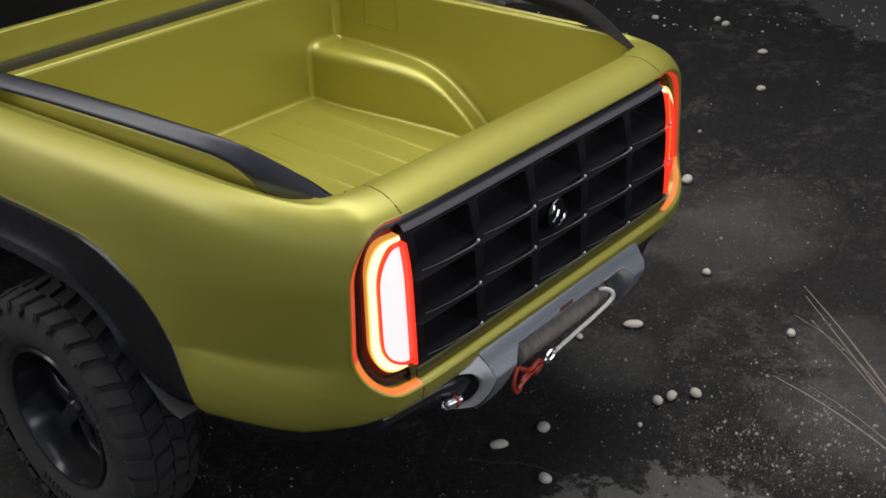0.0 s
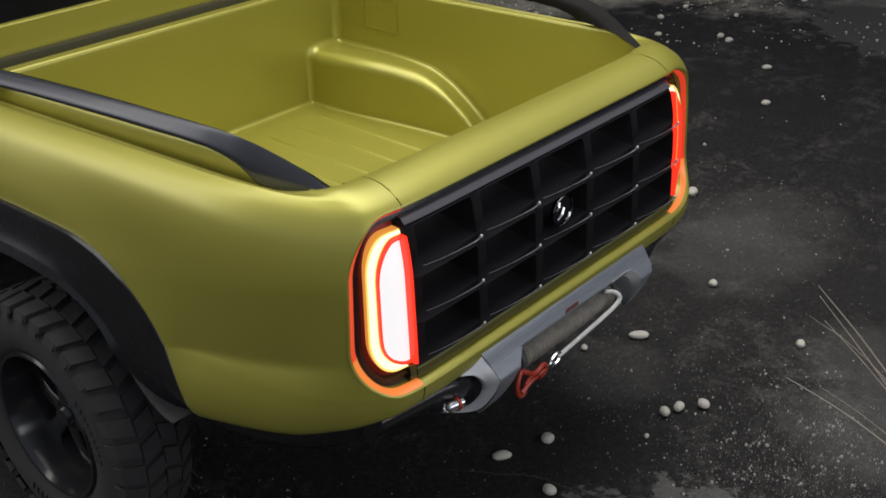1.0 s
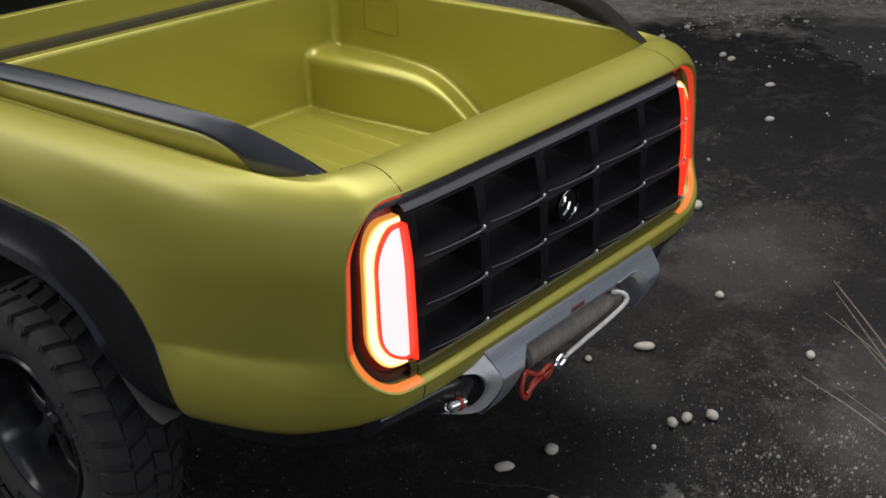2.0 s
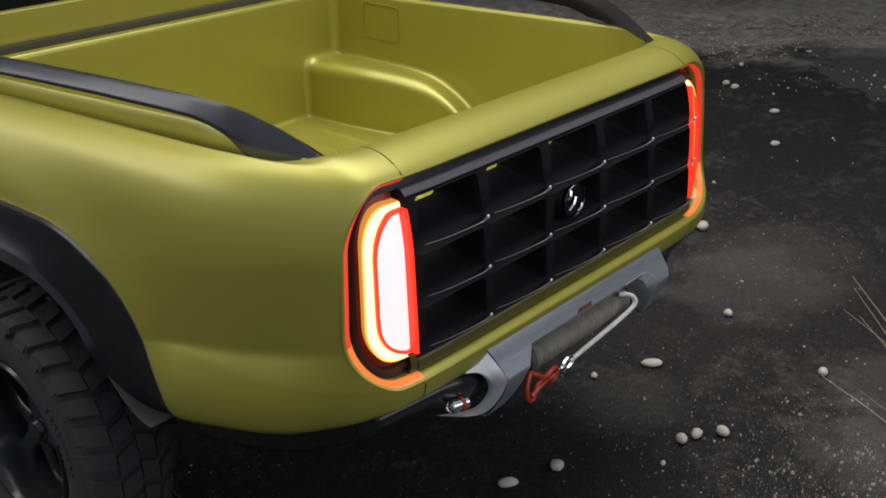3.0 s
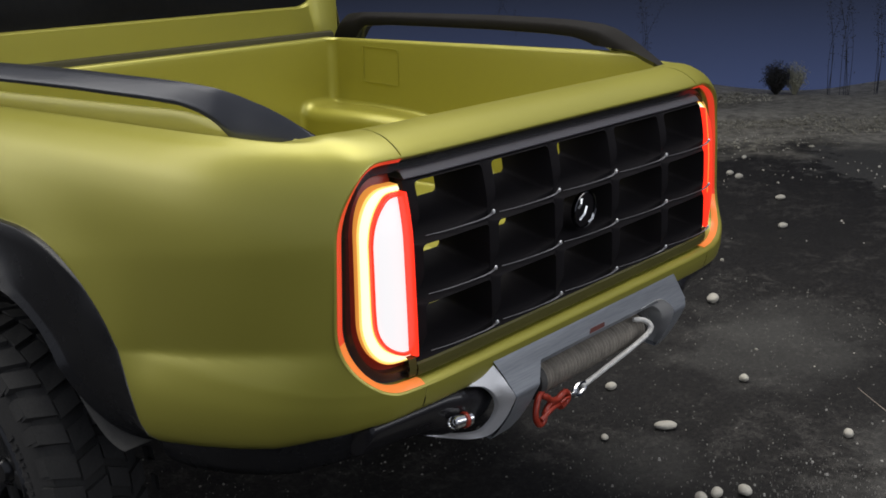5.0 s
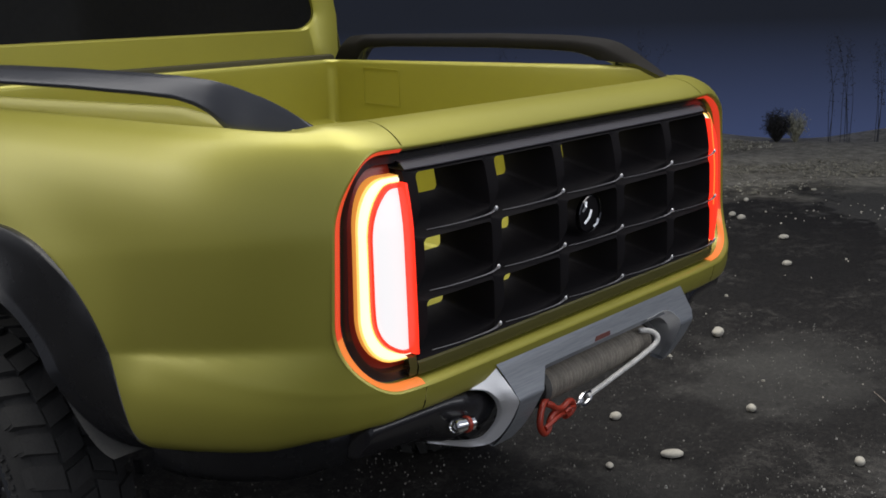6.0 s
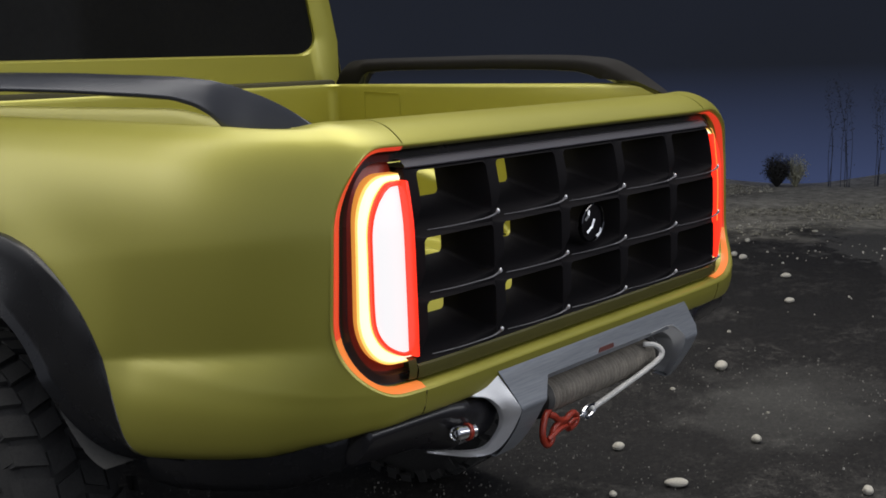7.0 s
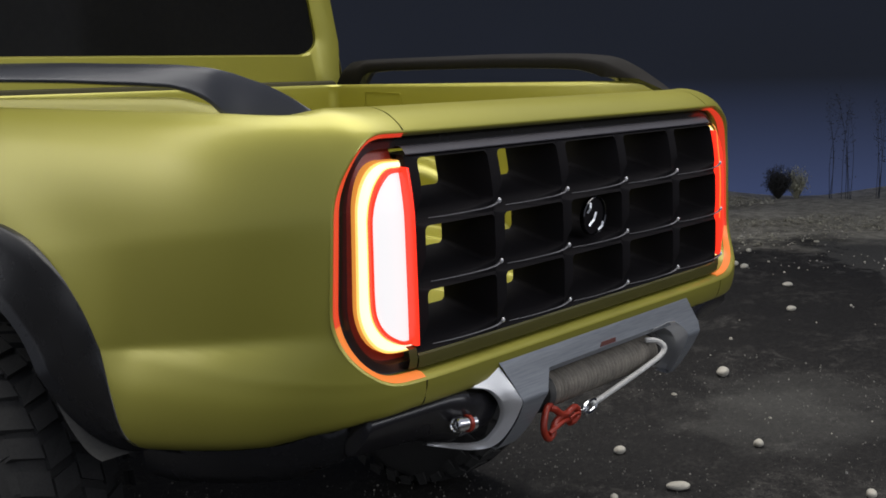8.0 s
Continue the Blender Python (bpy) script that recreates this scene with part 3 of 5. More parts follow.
for sign in (-1, 1):
    bm = bmesh.new()
    lamp_plate(bm, sign, 0.646, 2.0, 0.038, 0.060, 0.085)
    lamp = part("tail_lamp", bm, RED_PAINT, truck, "lit tail lamp with white core, amber guide and red lens")
    rim_line, outer_line = offset(CORE, 0.0090), bezel_line(0.0590)
    for name, f0, f1, depth, mat, text in (("light_guide", 0.0, 0.10, 0.0365, GUIDE_GLOW, "glowing amber C-shaped guide"), ("filament", 0.10, 0.76, 0.0350, FILAMENT, "warm white inner line"),
                                           ("light_guide", 0.76, 0.95, 0.0355, GUIDE_GLOW, "glowing amber C-shaped guide"), ("guide_edge", 0.95, 1.0, 0.0375, AMBER_GLOW, "orange rim of the guide")):
        bm = bmesh.new()
        strip(bm, sign, rim_line + (outer_line - rim_line) * f0, rim_line + (outer_line - rim_line) * f1, depth, 0.062)
        part(name, bm, mat, lamp, text)
    bm = bmesh.new()
    strip(bm, sign, CORE, rim_line, 0.027, 0.062)
    part("lens_rim", bm, RED_GLOW, lamp, "red lens rim")
    bm = bmesh.new()
    mid = CORE.copy()
    mid[:, 0] = 0.6585
    skin(bm, [[on_skin(sign * s, OPEN_Z + z, 0.032) for s, z in mid + (CORE - mid) * f] for f in (0.0, 0.35, 0.7, 1.0)], False)
    part("light_core", fix(bm), WHITE_GLOW, lamp, "white glowing core")
    # lamplight falling on the opening's lip, put in as glowing strips
    for lo_z, hi_z, mat, text in ((-0.13, 1.0, EDGE_GLOW, "thin glowing strip for the red lamplight on the lip"), (-1.0, -0.13, LOWER_GLOW, "glowing strip for the orange lamplight on the lower lip")):
        bm = bmesh.new()
        lamp_ring(bm, ((0.0055, 0.0042), (0.006, 0.0034), (0.0142, 0.0165), (0.0150, 0.030)) if sign < 0 else ((0.0110, 0.0125), (0.0115, 0.0118), (0.0146, 0.0170), (0.0154, 0.030)), sign, SEAM)
        bmesh.ops.delete(bm, geom=[f for f in bm.faces if not lo_z <= f.calc_center_median().z - OPEN_Z < hi_z], context="FACES")
        part("lip_glow", bm, mat, lamp, text)
    wide = 0.0 if sign < 0 else 0.030
    rows = []
    for z in np.linspace(OPEN_Z - 0.181, OPEN_Z + 0.183, 40):
        k = wide * smoothstep(-0.182, -0.085, z - OPEN_Z) * (1 - 0.6 * smoothstep(0.13, 0.184, z - OPEN_Z))
        rows.append([on_skin(sign * (s + 0.3 * wide), z, d) for s, d in ((0.6468, 0.075), (0.6468, 0.018), (0.648, 0.012), (0.651, 0.010 - 0.1 * k), (0.655 + 0.6 * k, 0.012 - 0.1 * k), (0.6575 + k, 0.020), (0.6575 + k, 0.060))])
    bm = bmesh.new()
    skin(bm, rows, False)
    part("inner_lens", fix(bm), RED_GLOW, lamp, "upright red lens strip")
    bm = bmesh.new()
    skin(bm, [[on_skin(sign * s, OPEN_Z + z, d) for s in np.linspace(0.6462, 0.668, 6)] for z, d in ((-0.186, 0.070), (-0.186, 0.030), (-0.190, 0.024), (-0.212, 0.020), (-0.232, 0.024), (-0.236, 0.032), (-0.236, 0.080))], False)
    part("lamp_foot", fix(bm), FOOT, lamp, "foot of the lamp, the sill's olive reflection put into its colour")
    if sign > 0:
        line = [on_skin(s + 0.009, OPEN_Z + z, d) for s, z, d in ((0.668, 0.200, 0.020), (0.662, 0.192, 0.014), (0.652, 0.176, 0.009), (0.6485, 0.150, 0.010), (0.648, 0.05, 0.010), (0.648, -0.02, 0.011), (0.648, -0.07, 0.013))]
        bm = bmesh.new()
        sweep(bm, spline(line, 40), circle(0.0014, 6))
        part("guide_edge", fix(bm), AMBER_GLOW, lamp, "thin warm line along the lens")

# ---- grille panel: five by three scooped vents ----
grille = new("grille_panel")
grille.parent = truck
grille["label"] = "black tailgate panel of scooped vents"
COLS, ROWS_N = 5, 3
G_S0, G_S1, G_Z0, G_Z1 = -0.6445, 0.6445, 0.962, 1.368
PITCH_S, PITCH_Z = (G_S1 - G_S0) / COLS, (G_Z1 - G_Z0) / ROWS_N


def rounded(lo_s, hi_s, lo_z, hi_z, r, n=4, sides=5):
    pts = []
    corners = ((hi_s - r, lo_z + r, -90), (hi_s - r, hi_z - r, 0), (lo_s + r, hi_z - r, 90), (lo_s + r, lo_z + r, 180))
    for k, (cs, cz, a0) in enumerate(corners):
        arc = [(cs + r * math.cos(radians(a0 + 90 * i / n)), cz + r * math.sin(radians(a0 + 90 * i / n))) for i in range(n + 1)]
        pts += arc
        nxt = corners[(k + 1) % 4]
        a1 = radians(nxt[2])
        end = (nxt[0] + r * math.cos(a1), nxt[1] + r * math.sin(a1))
        pts += [(arc[-1][0] + (end[0] - arc[-1][0]) * i / sides, arc[-1][1] + (end[1] - arc[-1][1]) * i / sides) for i in range(1, sides)]
    return pts


def vent(c, r):
    s0, s1 = G_S0 + c * PITCH_S, G_S0 + (c + 1) * PITCH_S
    z0, z1 = G_Z0 + r * PITCH_Z, G_Z0 + (r + 1) * PITCH_Z
    outer = rounded(s0, s1, z0, z1, 0.0008)
    mouth = rounded(s0 + 0.029, s1 - 0.006, z0 + 0.005, z1 - 0.005, 0.012)
    throat = rounded(s0 + 0.050, s0 + (0.2460 if c < 1 else 0.2435 if c < 2 else 0.232), z0 + 0.049, z1 - 0.009, 0.012)
    loops = []
    def shape(pts, depth, swoop):
        out = []
        for s, z in pts:
            across = (s - s0) / PITCH_S
            low = max(0.0, 1 - (z - z0) / (0.45 * PITCH_Z))
            lift = swoop * low * across ** 2.5 * 0.024
            sink = swoop * low * (1 - across ** 1.5) * 0.032
            out.append(on_skin(s, z + lift, depth + sink))
        return out
    bm = bmesh.new()
    mid = [((a[0] * 0.72 + b[0] * 0.28), (a[1] * 0.72 + b[1] * 0.28)) for a, b in zip(mouth, throat)]
    loops = [shape(outer, 0.044, 0), shape(outer, 0.024, 0), shape(mouth, 0.017, 1), shape([(a[0] * 0.97 + b[0] * 0.03, a[1] * 0.97 + b[1] * 0.03) for a, b in zip(mouth, throat)], 0.020, 1),
             shape(mid, 0.052, 0.35), shape(throat, 0.150, 0), shape(throat, 0.158, 0)]
    skin(bm, loops)
    ob = part("vent", fix(bm), VENT, grille)
    # rounded lip along the scoop's foot, rising to a proud tip; its highlights are put into paler colours
    line = spline([(s0 + 0.060, z0 + 0.006, 0.036), (s0 + 0.120, z0 + 0.008, 0.024), (s1 - 0.050, z0 + 0.012, 0.013), (s1 - 0.020, z0 + 0.018, 0.006), (s1 - 0.008, z0 + 0.027, 0.001)], 18)
    bm = bmesh.new()
    sweep(bm, [on_skin(*p) for p in line], lambda t: circle(0.0009 + 0.0026 * t * t, 7))
    part("vent_lip", fix(bm), VENT_LIP, grille, "thin lip, its highlight put into a paler colour")
    bm = bmesh.new()
    bmesh.ops.create_icosphere(bm, subdivisions=2, radius=1.0, matrix=Matrix.Translation(on_skin(*line[-1])) @ Matrix.Diagonal((0.0050, 0.0036, 0.0062, 1)))
    part("lip_glint", bm, TIP, grille, "pale bead in place of the glint at the lip's end")
    return ob


for r in range(ROWS_N):
    for c in range(COLS):
        vent(c, r)

# bars along the panel's top and foot
for name, prof in (("top_bar", ((1.3690, 0.085), (1.3690, 0.020), (1.3700, 0.0175), (1.372, 0.0165), (1.384, 0.023), (1.3855, 0.027), (1.3855, 0.085))), ("foot_bar", ((0.961, 0.085), (0.961, 0.024), (0.957, 0.020), (0.946, 0.019), (0.930, 0.022), (0.927, 0.028), (0.927, 0.085)))):
    bm = bmesh.new()
    skin(bm, [[on_skin(s, z, d) for s in np.linspace(-0.644, 0.644, 60)] for z, d in prof], False)
    part(name, fix(bm), BAR if name == "top_bar" else FOOT, grille)

# round badge, a plain chrome ring; plain pale bars stand in for its bright glints
badge = new("badge")
badge.parent = truck
badge["label"] = "round dark badge, pale bars in place of its glints"
BADGE_AT = (0.004, 0.014, 1.176)
bm = bmesh.new()
lathe(bm, [(0.0462, 0.012), (0.0466, 0.002), (0.0480, 0.0), (0.0494, 0.002), (0.0498, 0.012)], 48, "y")
bmesh.ops.translate(bm, verts=bm.verts, vec=BADGE_AT)
part("badge_ring", bm, DARK_CHROME, badge, "thin dark chrome ring")
bm = bmesh.new()
lathe(bm, [(0.0005, 0.006), (0.0464, 0.008), (0.0468, 0.014)], 40, "y")
bmesh.ops.translate(bm, verts=bm.verts, vec=BADGE_AT)
part("badge_disc", bm, VENT, badge)
for x0, z0, x1, z1 in ((-0.024, -0.024, 0.004, 0.008), (-0.034, 0.010, -0.022, 0.034), (0.018, -0.038, 0.036, -0.020)):
    bm = bmesh.new()
    a, b = Vector((0.004 + x0, 0.016, 1.176 + z0)), Vector((0.004 + x1, 0.016, 1.176 + z1))
    sweep(bm, [a, a.lerp(b, 0.5) + Vector((0, -0.004, 0)), b], [(-0.0045, 0), (0, 0.003), (0.0045, 0), (0, -0.003)], up=Vector((0, 1, 0)))
    part("badge_bar", fix(bm), BADGE, badge, smooth=False)

# ---- load bed ----
BED_HALF, BED_Y0, BED_Y1, BED_Z = 0.745, 0.200, 1.640, 0.930


def bed_loop(inset, z, r):
    lo, hi, y0, y1 = -BED_HALF + inset, BED_HALF - inset, BED_Y0 + inset, BED_Y1 - inset
    pts = rounded(lo, hi, y0, y1, r, 6, 24)
    # the tub narrows towards the tailgate with the body; its rims' slope is fitted to the camera's view
    out = []
    for x, y in pts:
        rim = 1.4785 - 0.0475 * (y - 0.25)
        up = (rim - 1.444) * (smoothstep(0.22, 0.28, y) if x > 0 else smoothstep(0.44, 0.62, y)) * smoothstep(1.34, 1.42, z)
        out.append((x * (0.985 + 0.010 * smoothstep(0.2, 1.0, y)), y, z + up))
    return out


def crisp(ob):
    """Keeps flat faces flat beside narrow fillets."""
    ob.modifiers.new("weighted", "WEIGHTED_NORMAL").keep_sharp = True
    return ob


bm = bmesh.new()
loops = [bed_loop(-0.020, 1.385, 0.062), bed_loop(-0.017, 1.424, 0.060), bed_loop(-0.014, 1.438, 0.058), bed_loop(-0.011, 1.443, 0.055), bed_loop(-0.006, 1.444, 0.051), bed_loop(-0.002, 1.441, 0.047), bed_loop(0.0, 1.436, 0.045)]
loops += [bed_loop(0.002, z, 0.030) for z in (1.43, 1.40, 1.36, 1.2, 0.960, 0.956)]
loops += [bed_loop(0.002 + 0.018 * (1 - math.cos(a)), BED_Z + 0.018 - 0.018 * math.sin(a), 0.030) for a in np.linspace(0, math.pi / 2, 7)]
loops += [bed_loop(0.024, BED_Z, 0.028), bed_loop(0.06, BED_Z, 0.02)]
skin(bm, loops, True, (False, True))
bmesh.ops.delete(bm, geom=[f for f in bm.faces if f.calc_center_median().y < BED_Y0 + 0.03 and abs(f.calc_center_median().x) < 0.66 and 0.95 < f.calc_center_median().z < 1.40], context="FACES")
bed = crisp(part("bed_tub", fix(bm), PAINT, truck, "painted open load bed"))
# pressed ribs of the floor
for x in (-0.49, -0.35, -0.21, -0.07, 0.07, 0.205, 0.345, 0.485):
    bm = bmesh.new()
    prof = [(-0.012, -0.003), (-0.006, 0.0035), (-0.003, 0.0062), (0.003, 0.0062), (0.006, 0.0035), (0.012, -0.003)]
    skin(bm, [[(x + a * k, y, BED_Z + b * k) for a, b in prof] for y, k in ((0.36, 0.05), (0.385, 1.0), (0.8, 1), (1.2, 1), (1.48, 1.0), (1.505, 0.05))], False)
    crisp(part("floor_rib", fix(bm), PAINT, bed))
# wheel houses: filleted boxes that run out in a curve towards the tailgate
for sign in (-1, 1):
    path = [tuple(p) for p in spline([(1.600, 1.160), (1.45, 1.166), (1.28, 1.166), (1.14, 1.154), (1.04, 1.118), (0.955, 1.062), (0.88, 0.998), (0.80, 0.910)], 60)]
    path = [(1.6385, 1.195), (1.6375, 1.184), (1.633, 1.175), (1.624, 1.167), (1.612, 1.1625)] + path
    loops = []
    for y, z in path:
        spread = max(0.0, z - 1.166) * 0.9
        inner, r, q = 0.578 + 0.075 * smoothstep(1.60, 0.95, y) - spread, 0.046, 0.014
        arc = [(inner + r - r * math.sin(a), z - r + r * math.cos(a)) for a in np.linspace(0, math.pi / 2, 9)]
        cove = [(0.738 - q + q * math.sin(a), z + q - q * math.cos(a)) for a in np.linspace(math.pi / 2, 0, 7)]
        foot = [(inner - 0.014 + 0.014 * math.cos(a), BED_Z + 0.014 - 0.014 * math.sin(a)) for a in np.linspace(0, math.pi / 2, 6)]
        sec = [(0.745, z + q + 0.004)] + cove + [(0.738 - q - 0.004, z), (inner + r + 0.004, z)] + arc + [(inner, z - r - 0.004), (inner, BED_Z + 0.020)] + foot + [(inner - 0.020, BED_Z - 0.004)]
        loops.append([(sign * x, y - 0.85 * max(0.0, 0.70 - x) * smoothstep(1.30, 1.0, y), max(zz, BED_Z - 0.02)) for x, zz in sec])
    bm = bmesh.new()
    skin(bm, loops, False)
    crisp(part("wheel_house", fix(bm), PAINT, bed))
# front wall's header and the access panel of the far wall
bm = bmesh.new()
prof = [(1.648, 1.4105), (1.690, 1.4095), (1.712, 1.402), (1.721, 1.388), (1.724, 1.00)]
skin(bm, [[(x, y, z) for x in np.linspace(-0.76, 0.76, 20)] for y, z in prof], False)
part("headboard", fix(bm), PAINT, bed)
# dark strip put in for the shade between cab and bed
bm = bmesh.new()
box(bm, (-0.84, 1.738, 1.30), (0.84, 1.772, 1.422), 0.014)
part("gap_shade", bm, GAP_SHADE, truck, "dark olive strip in place of the shade between cab and bed")
for sign in (-1, 1):
    bm = bmesh.new()
    ring_out, ring_in = rounded(1.300, 1.475, 1.262, 1.395, 0.008), rounded(1.3015, 1.4735, 1.2635, 1.3935, 0.007)
    skin(bm, [[(sign * x, y, z) for y, z in ring] for x, ring in ((0.745, ring_out), (0.7365, ring_out), (0.7365, ring_in), (0.745, ring_in))])
    fix(bm)
    part("access_panel", bm, PAINT, bed, "thin seam of an access panel")

# ---- bed rails ----
for sign in (-1, 1):
    rail = new("bed_rail")
    rail.parent = truck
    rail["label"] = "dark satin sport rail on the bed side"
    tops = ([1.690, 1.680, 1.655, 1.63, 1.55, 1.40, 1.13, 0.89, 0.66, 0.56, 0.46, 0.40, 0.33, 0.27, 0.235, 0.205], [1.400, 1.462, 1.488, 1.498, 1.508, 1.517, 1.531, 1.543, 1.550, 1.551, 1.547, 1.537, 1.510, 1.481, 1.464, 1.446])
    feet = ([1.690, 1.58, 1.56, 1.53, 1.40, 1.13, 0.89, 0.66, 0.56, 0.50, 0.45, 0.40, 0.30, 0.205], [1.385, 1.385, 1.430, 1.458, 1.471, 1.484, 1.495, 1.501, 1.500, 1.490, 1.472, 1.430, 1.420, 1.432])
    bm = bmesh.new()
    loops = []
    for y in [*np.linspace(1.690, 1.40, 34), *np.linspace(1.36, 0.70, 14), *np.linspace(0.68, 0.205, 48)]:
        near = np.linspace(y - 0.016, y + 0.016, 7)
        hi, lo = np.interp(near, tops[0][::-1], tops[1][::-1]).mean(), np.interp(near, feet[0][::-1], feet[1][::-1]).mean()
        cx = np.interp(near, [0.165, 0.22, 0.45, 0.6, 1.0, 1.4, 1.7], [0.706, 0.722, 0.762, 0.774, 0.795, 0.812, 0.816]).mean()
        w, h = 0.029, max(0.010, (hi - lo) / 2)
        w *= smoothstep(0.19, 0.36, y) * 0.45 + 0.55
        mid = (hi + lo) / 2
        hull = [(0.16, 1.0), (0.28, 0.93), (0.50, 0.60), (0.70, 0.24), (0.86, -0.12), (0.97, -0.46), (1.0, -0.70), (0.93, -0.90), (0.74, -1.0), (-0.70, -1.0), (-0.90, -0.90), (-1.0, -0.60), (-1.0, 0.10), (-0.95, 0.38), (-0.80, 0.58)]
        sec = []
        for px, pz in hull:
            up = mid + h * pz
            sec.append((w * px, max(up, min(1.482, mid + 0.5 * h)) if px < -0.3 and y < 0.62 else up))
        rise = (0.010 * smoothstep(0.6, 1.3, y) - 0.018 * smoothstep(0.25, 0.42, y)) if sign < 0 else 0.0
        loops.append([(sign * (cx + a), y, b + rise) for a, b in sec])
    skin(bm, [row[:11] for row in loops], False)
    for row in (loops[0], loops[-1]):
        bm.faces.new([bm.verts.new(p) for p in row])
    part("rail_bar", fix(bm), RAIL, rail)
    # top and inner faces take a darker matte colour than the outer face
    bm = bmesh.new()
    skin(bm, [row[10:] + row[:1] for row in loops], False)
    part("rail_inner", fix(bm), RAIL_DARK, rail, "matte black inner side of the rail")

# ---- wheel arch flares ----


def build_flare(sign, shift=0.0):
    """Satin flare: a broad face that leans out towards the tyre, a folded edge and a turned-in rim."""
    edge, fold, rim = (np.array(arch_path(half)) for half in (ARCH_EDGE, ARCH_FOLD, ARCH_RIM))
    bm = bmesh.new()
    rows = []
    # share of the way from edge to fold, then from fold to rim, with the reach outwards
    for f, g, x in ((0, 0, 0.890), (0, 0, 0.948), (0.015, 0, 0.9525), (0.05, 0, 0.954), (0.3, 0, 0.955), (0.65, 0, 0.957), (0.94, 0, 0.9585), (1, 0, 0.960), (1, 0.08, 0.961), (1, 0.90, 0.973), (1, 1, 0.972), (1, 1, 0.850)):
        line = edge * (1 - f) + fold * f if g == 0 else fold * (1 - g) + rim * g
        row = []
        for (y, z), (fy, _) in zip(line, fold):
            back = y if y < 1.277 else 2.554 - y
            far = float(np.interp(fy if fy < 1.277 else 2.554 - fy, (0.560, 0.60, 0.65, 0.70, 0.76, 0.84), (0.115, 0.100, 0.075, 0.050, 0.025, 0.0)))
            lean = 0.018 * f * smoothstep(0.88, 1.04, z)
            near = (flank_x(back, z) + x - 0.950) if z < 1.10 else x
            near += (x - near) * smoothstep(1.02, 1.10, z)
            row.append((sign * (near * (1 - f) + (x + lean - far) * f), y + shift, z))
        rows.append(row)
    skin(bm, rows, False)
    return part("wheel_arch_flare", fix(bm), PLASTIC, truck)


for sign in (-1, 1):
    build_flare(sign)

# ---- black lower cladding under the yellow skin ----
bm = bmesh.new()
loops = []
for d, dz in ((0.120, 0.012), (0.074, 0.004), (0.064, -0.005), (0.061, -0.025), (0.066, -0.060), (0.085, -0.088), (0.13, -0.104), (0.24, -0.110)):
    row = []
    for s in np.linspace(-1.42, 1.42, 140):
        x, y, nx, ny = plan(s)
        rear = 1 - smoothstep(0.62, 0.84, abs(s))
        dd = d + 0.05 * rear
        row.append((x + nx * dd, y + ny * dd, bottom(s) + dz * (1 - 0.45 * rear)))
    loops.append(row)
skin(bm, loops, False)
part("lower_cladding", fix(bm), PLASTIC, truck)


def slab(w, h, n=28, p=3.2):
    """Rounded oblong section."""
    out = []
    for k in range(n):
        a = 2 * math.pi * k / n
        c, q = math.cos(a), math.sin(a)
        out.append((w * math.copysign(abs(c) ** (2 / p), c), h * math.copysign(abs(q) ** (2 / p), q)))
    return out


# corner steps: straight leaning bars that swell to a boss inside the bumper's ends
STEP = np.array([(0.764, 0.045, 0.812, 0.094, 0.742, 0.030), (0.757, 0.037, 0.824, 0.100, 0.728, 0.050), (0.66, 0.018, 0.830, 0.088, 0.726, 0.050), (0.58, 0.003, 0.834, 0.078, 0.722, 0.055), (0.545, -0.006, 0.838, 0.060, 0.712, 0.070), (0.515, -0.014, 0.838, 0.045, 0.704, 0.080),
                 (0.497, -0.016, 0.836, 0.040, 0.702, 0.085), (0.491, -0.006, 0.828, 0.040, 0.708, 0.080), (0.44, -0.004, 0.826, 0.036, 0.704, 0.085), (0.40, 0.004, 0.822, 0.036, 0.706, 0.085), (0.375, 0.012, 0.815, 0.040, 0.710, 0.080)])
for sign in (-1, 1):
    lift = 0.0 if sign < 0 else 0.012
    loops = []
    for x in [*np.linspace(0.764, 0.757, 4), *np.linspace(0.75, 0.58, 12), *np.linspace(0.575, 0.50, 14), *np.linspace(0.497, 0.491, 4), *np.linspace(0.486, 0.375, 9)]:
        ty, tz, by, bz, deep = (float(np.interp(x, STEP[::-1, 0], STEP[::-1, k])) for k in range(1, 6))
        ty, tz, by = ty - 0.016, tz - 0.006, by - 0.012
        down = Vector((0, by - ty, bz - tz))
        back = Vector((0, -down.z, down.y)).normalized() * deep
        mid = Vector((sign * x, (ty + by) / 2, (tz + bz) / 2 + lift)) + back / 2
        loops.append([mid + down * a + back * b for a, b in slab(0.5, 0.5, 36, 2.7)])
    bm = bmesh.new()
    skin(bm, loops, True, (True, True))
    step = part("corner_step", fix(bm), GLOSS, truck, "black corner step bar")
    if sign < 0:
        turn = Matrix.Translation((-0.526, -0.018, 0.779)) @ Matrix.Rotation(radians(-100), 4, "Z") @ Matrix.Rotation(radians(-6), 4, "X") @ Matrix.Scale(0.86, 4)
        bm = bmesh.new()
        lathe(bm, [(0.0, 0.012), (0.013, 0.010), (0.0135, -0.024), (0.0165, -0.028), (0.0205, -0.024), (0.0210, -0.010), (0.0190, -0.008), (0.0190, 0.034)], 28, "y")
        bmesh.ops.transform(bm, matrix=turn, verts=bm.verts)
        part("socket", fix(bm), CHROME, step, "chrome socket tube")
        bm = bmesh.new()
        lathe(bm, [(0.018, 0.010), (0.0225, 0.010), (0.0235, 0.015), (0.0225, 0.020), (0.018, 0.020)], 28, "y")
        bmesh.ops.transform(bm, matrix=turn, verts=bm.verts)
        part("socket_ring", fix(bm), RED_PAINT, step, "red ring at the tube's base")

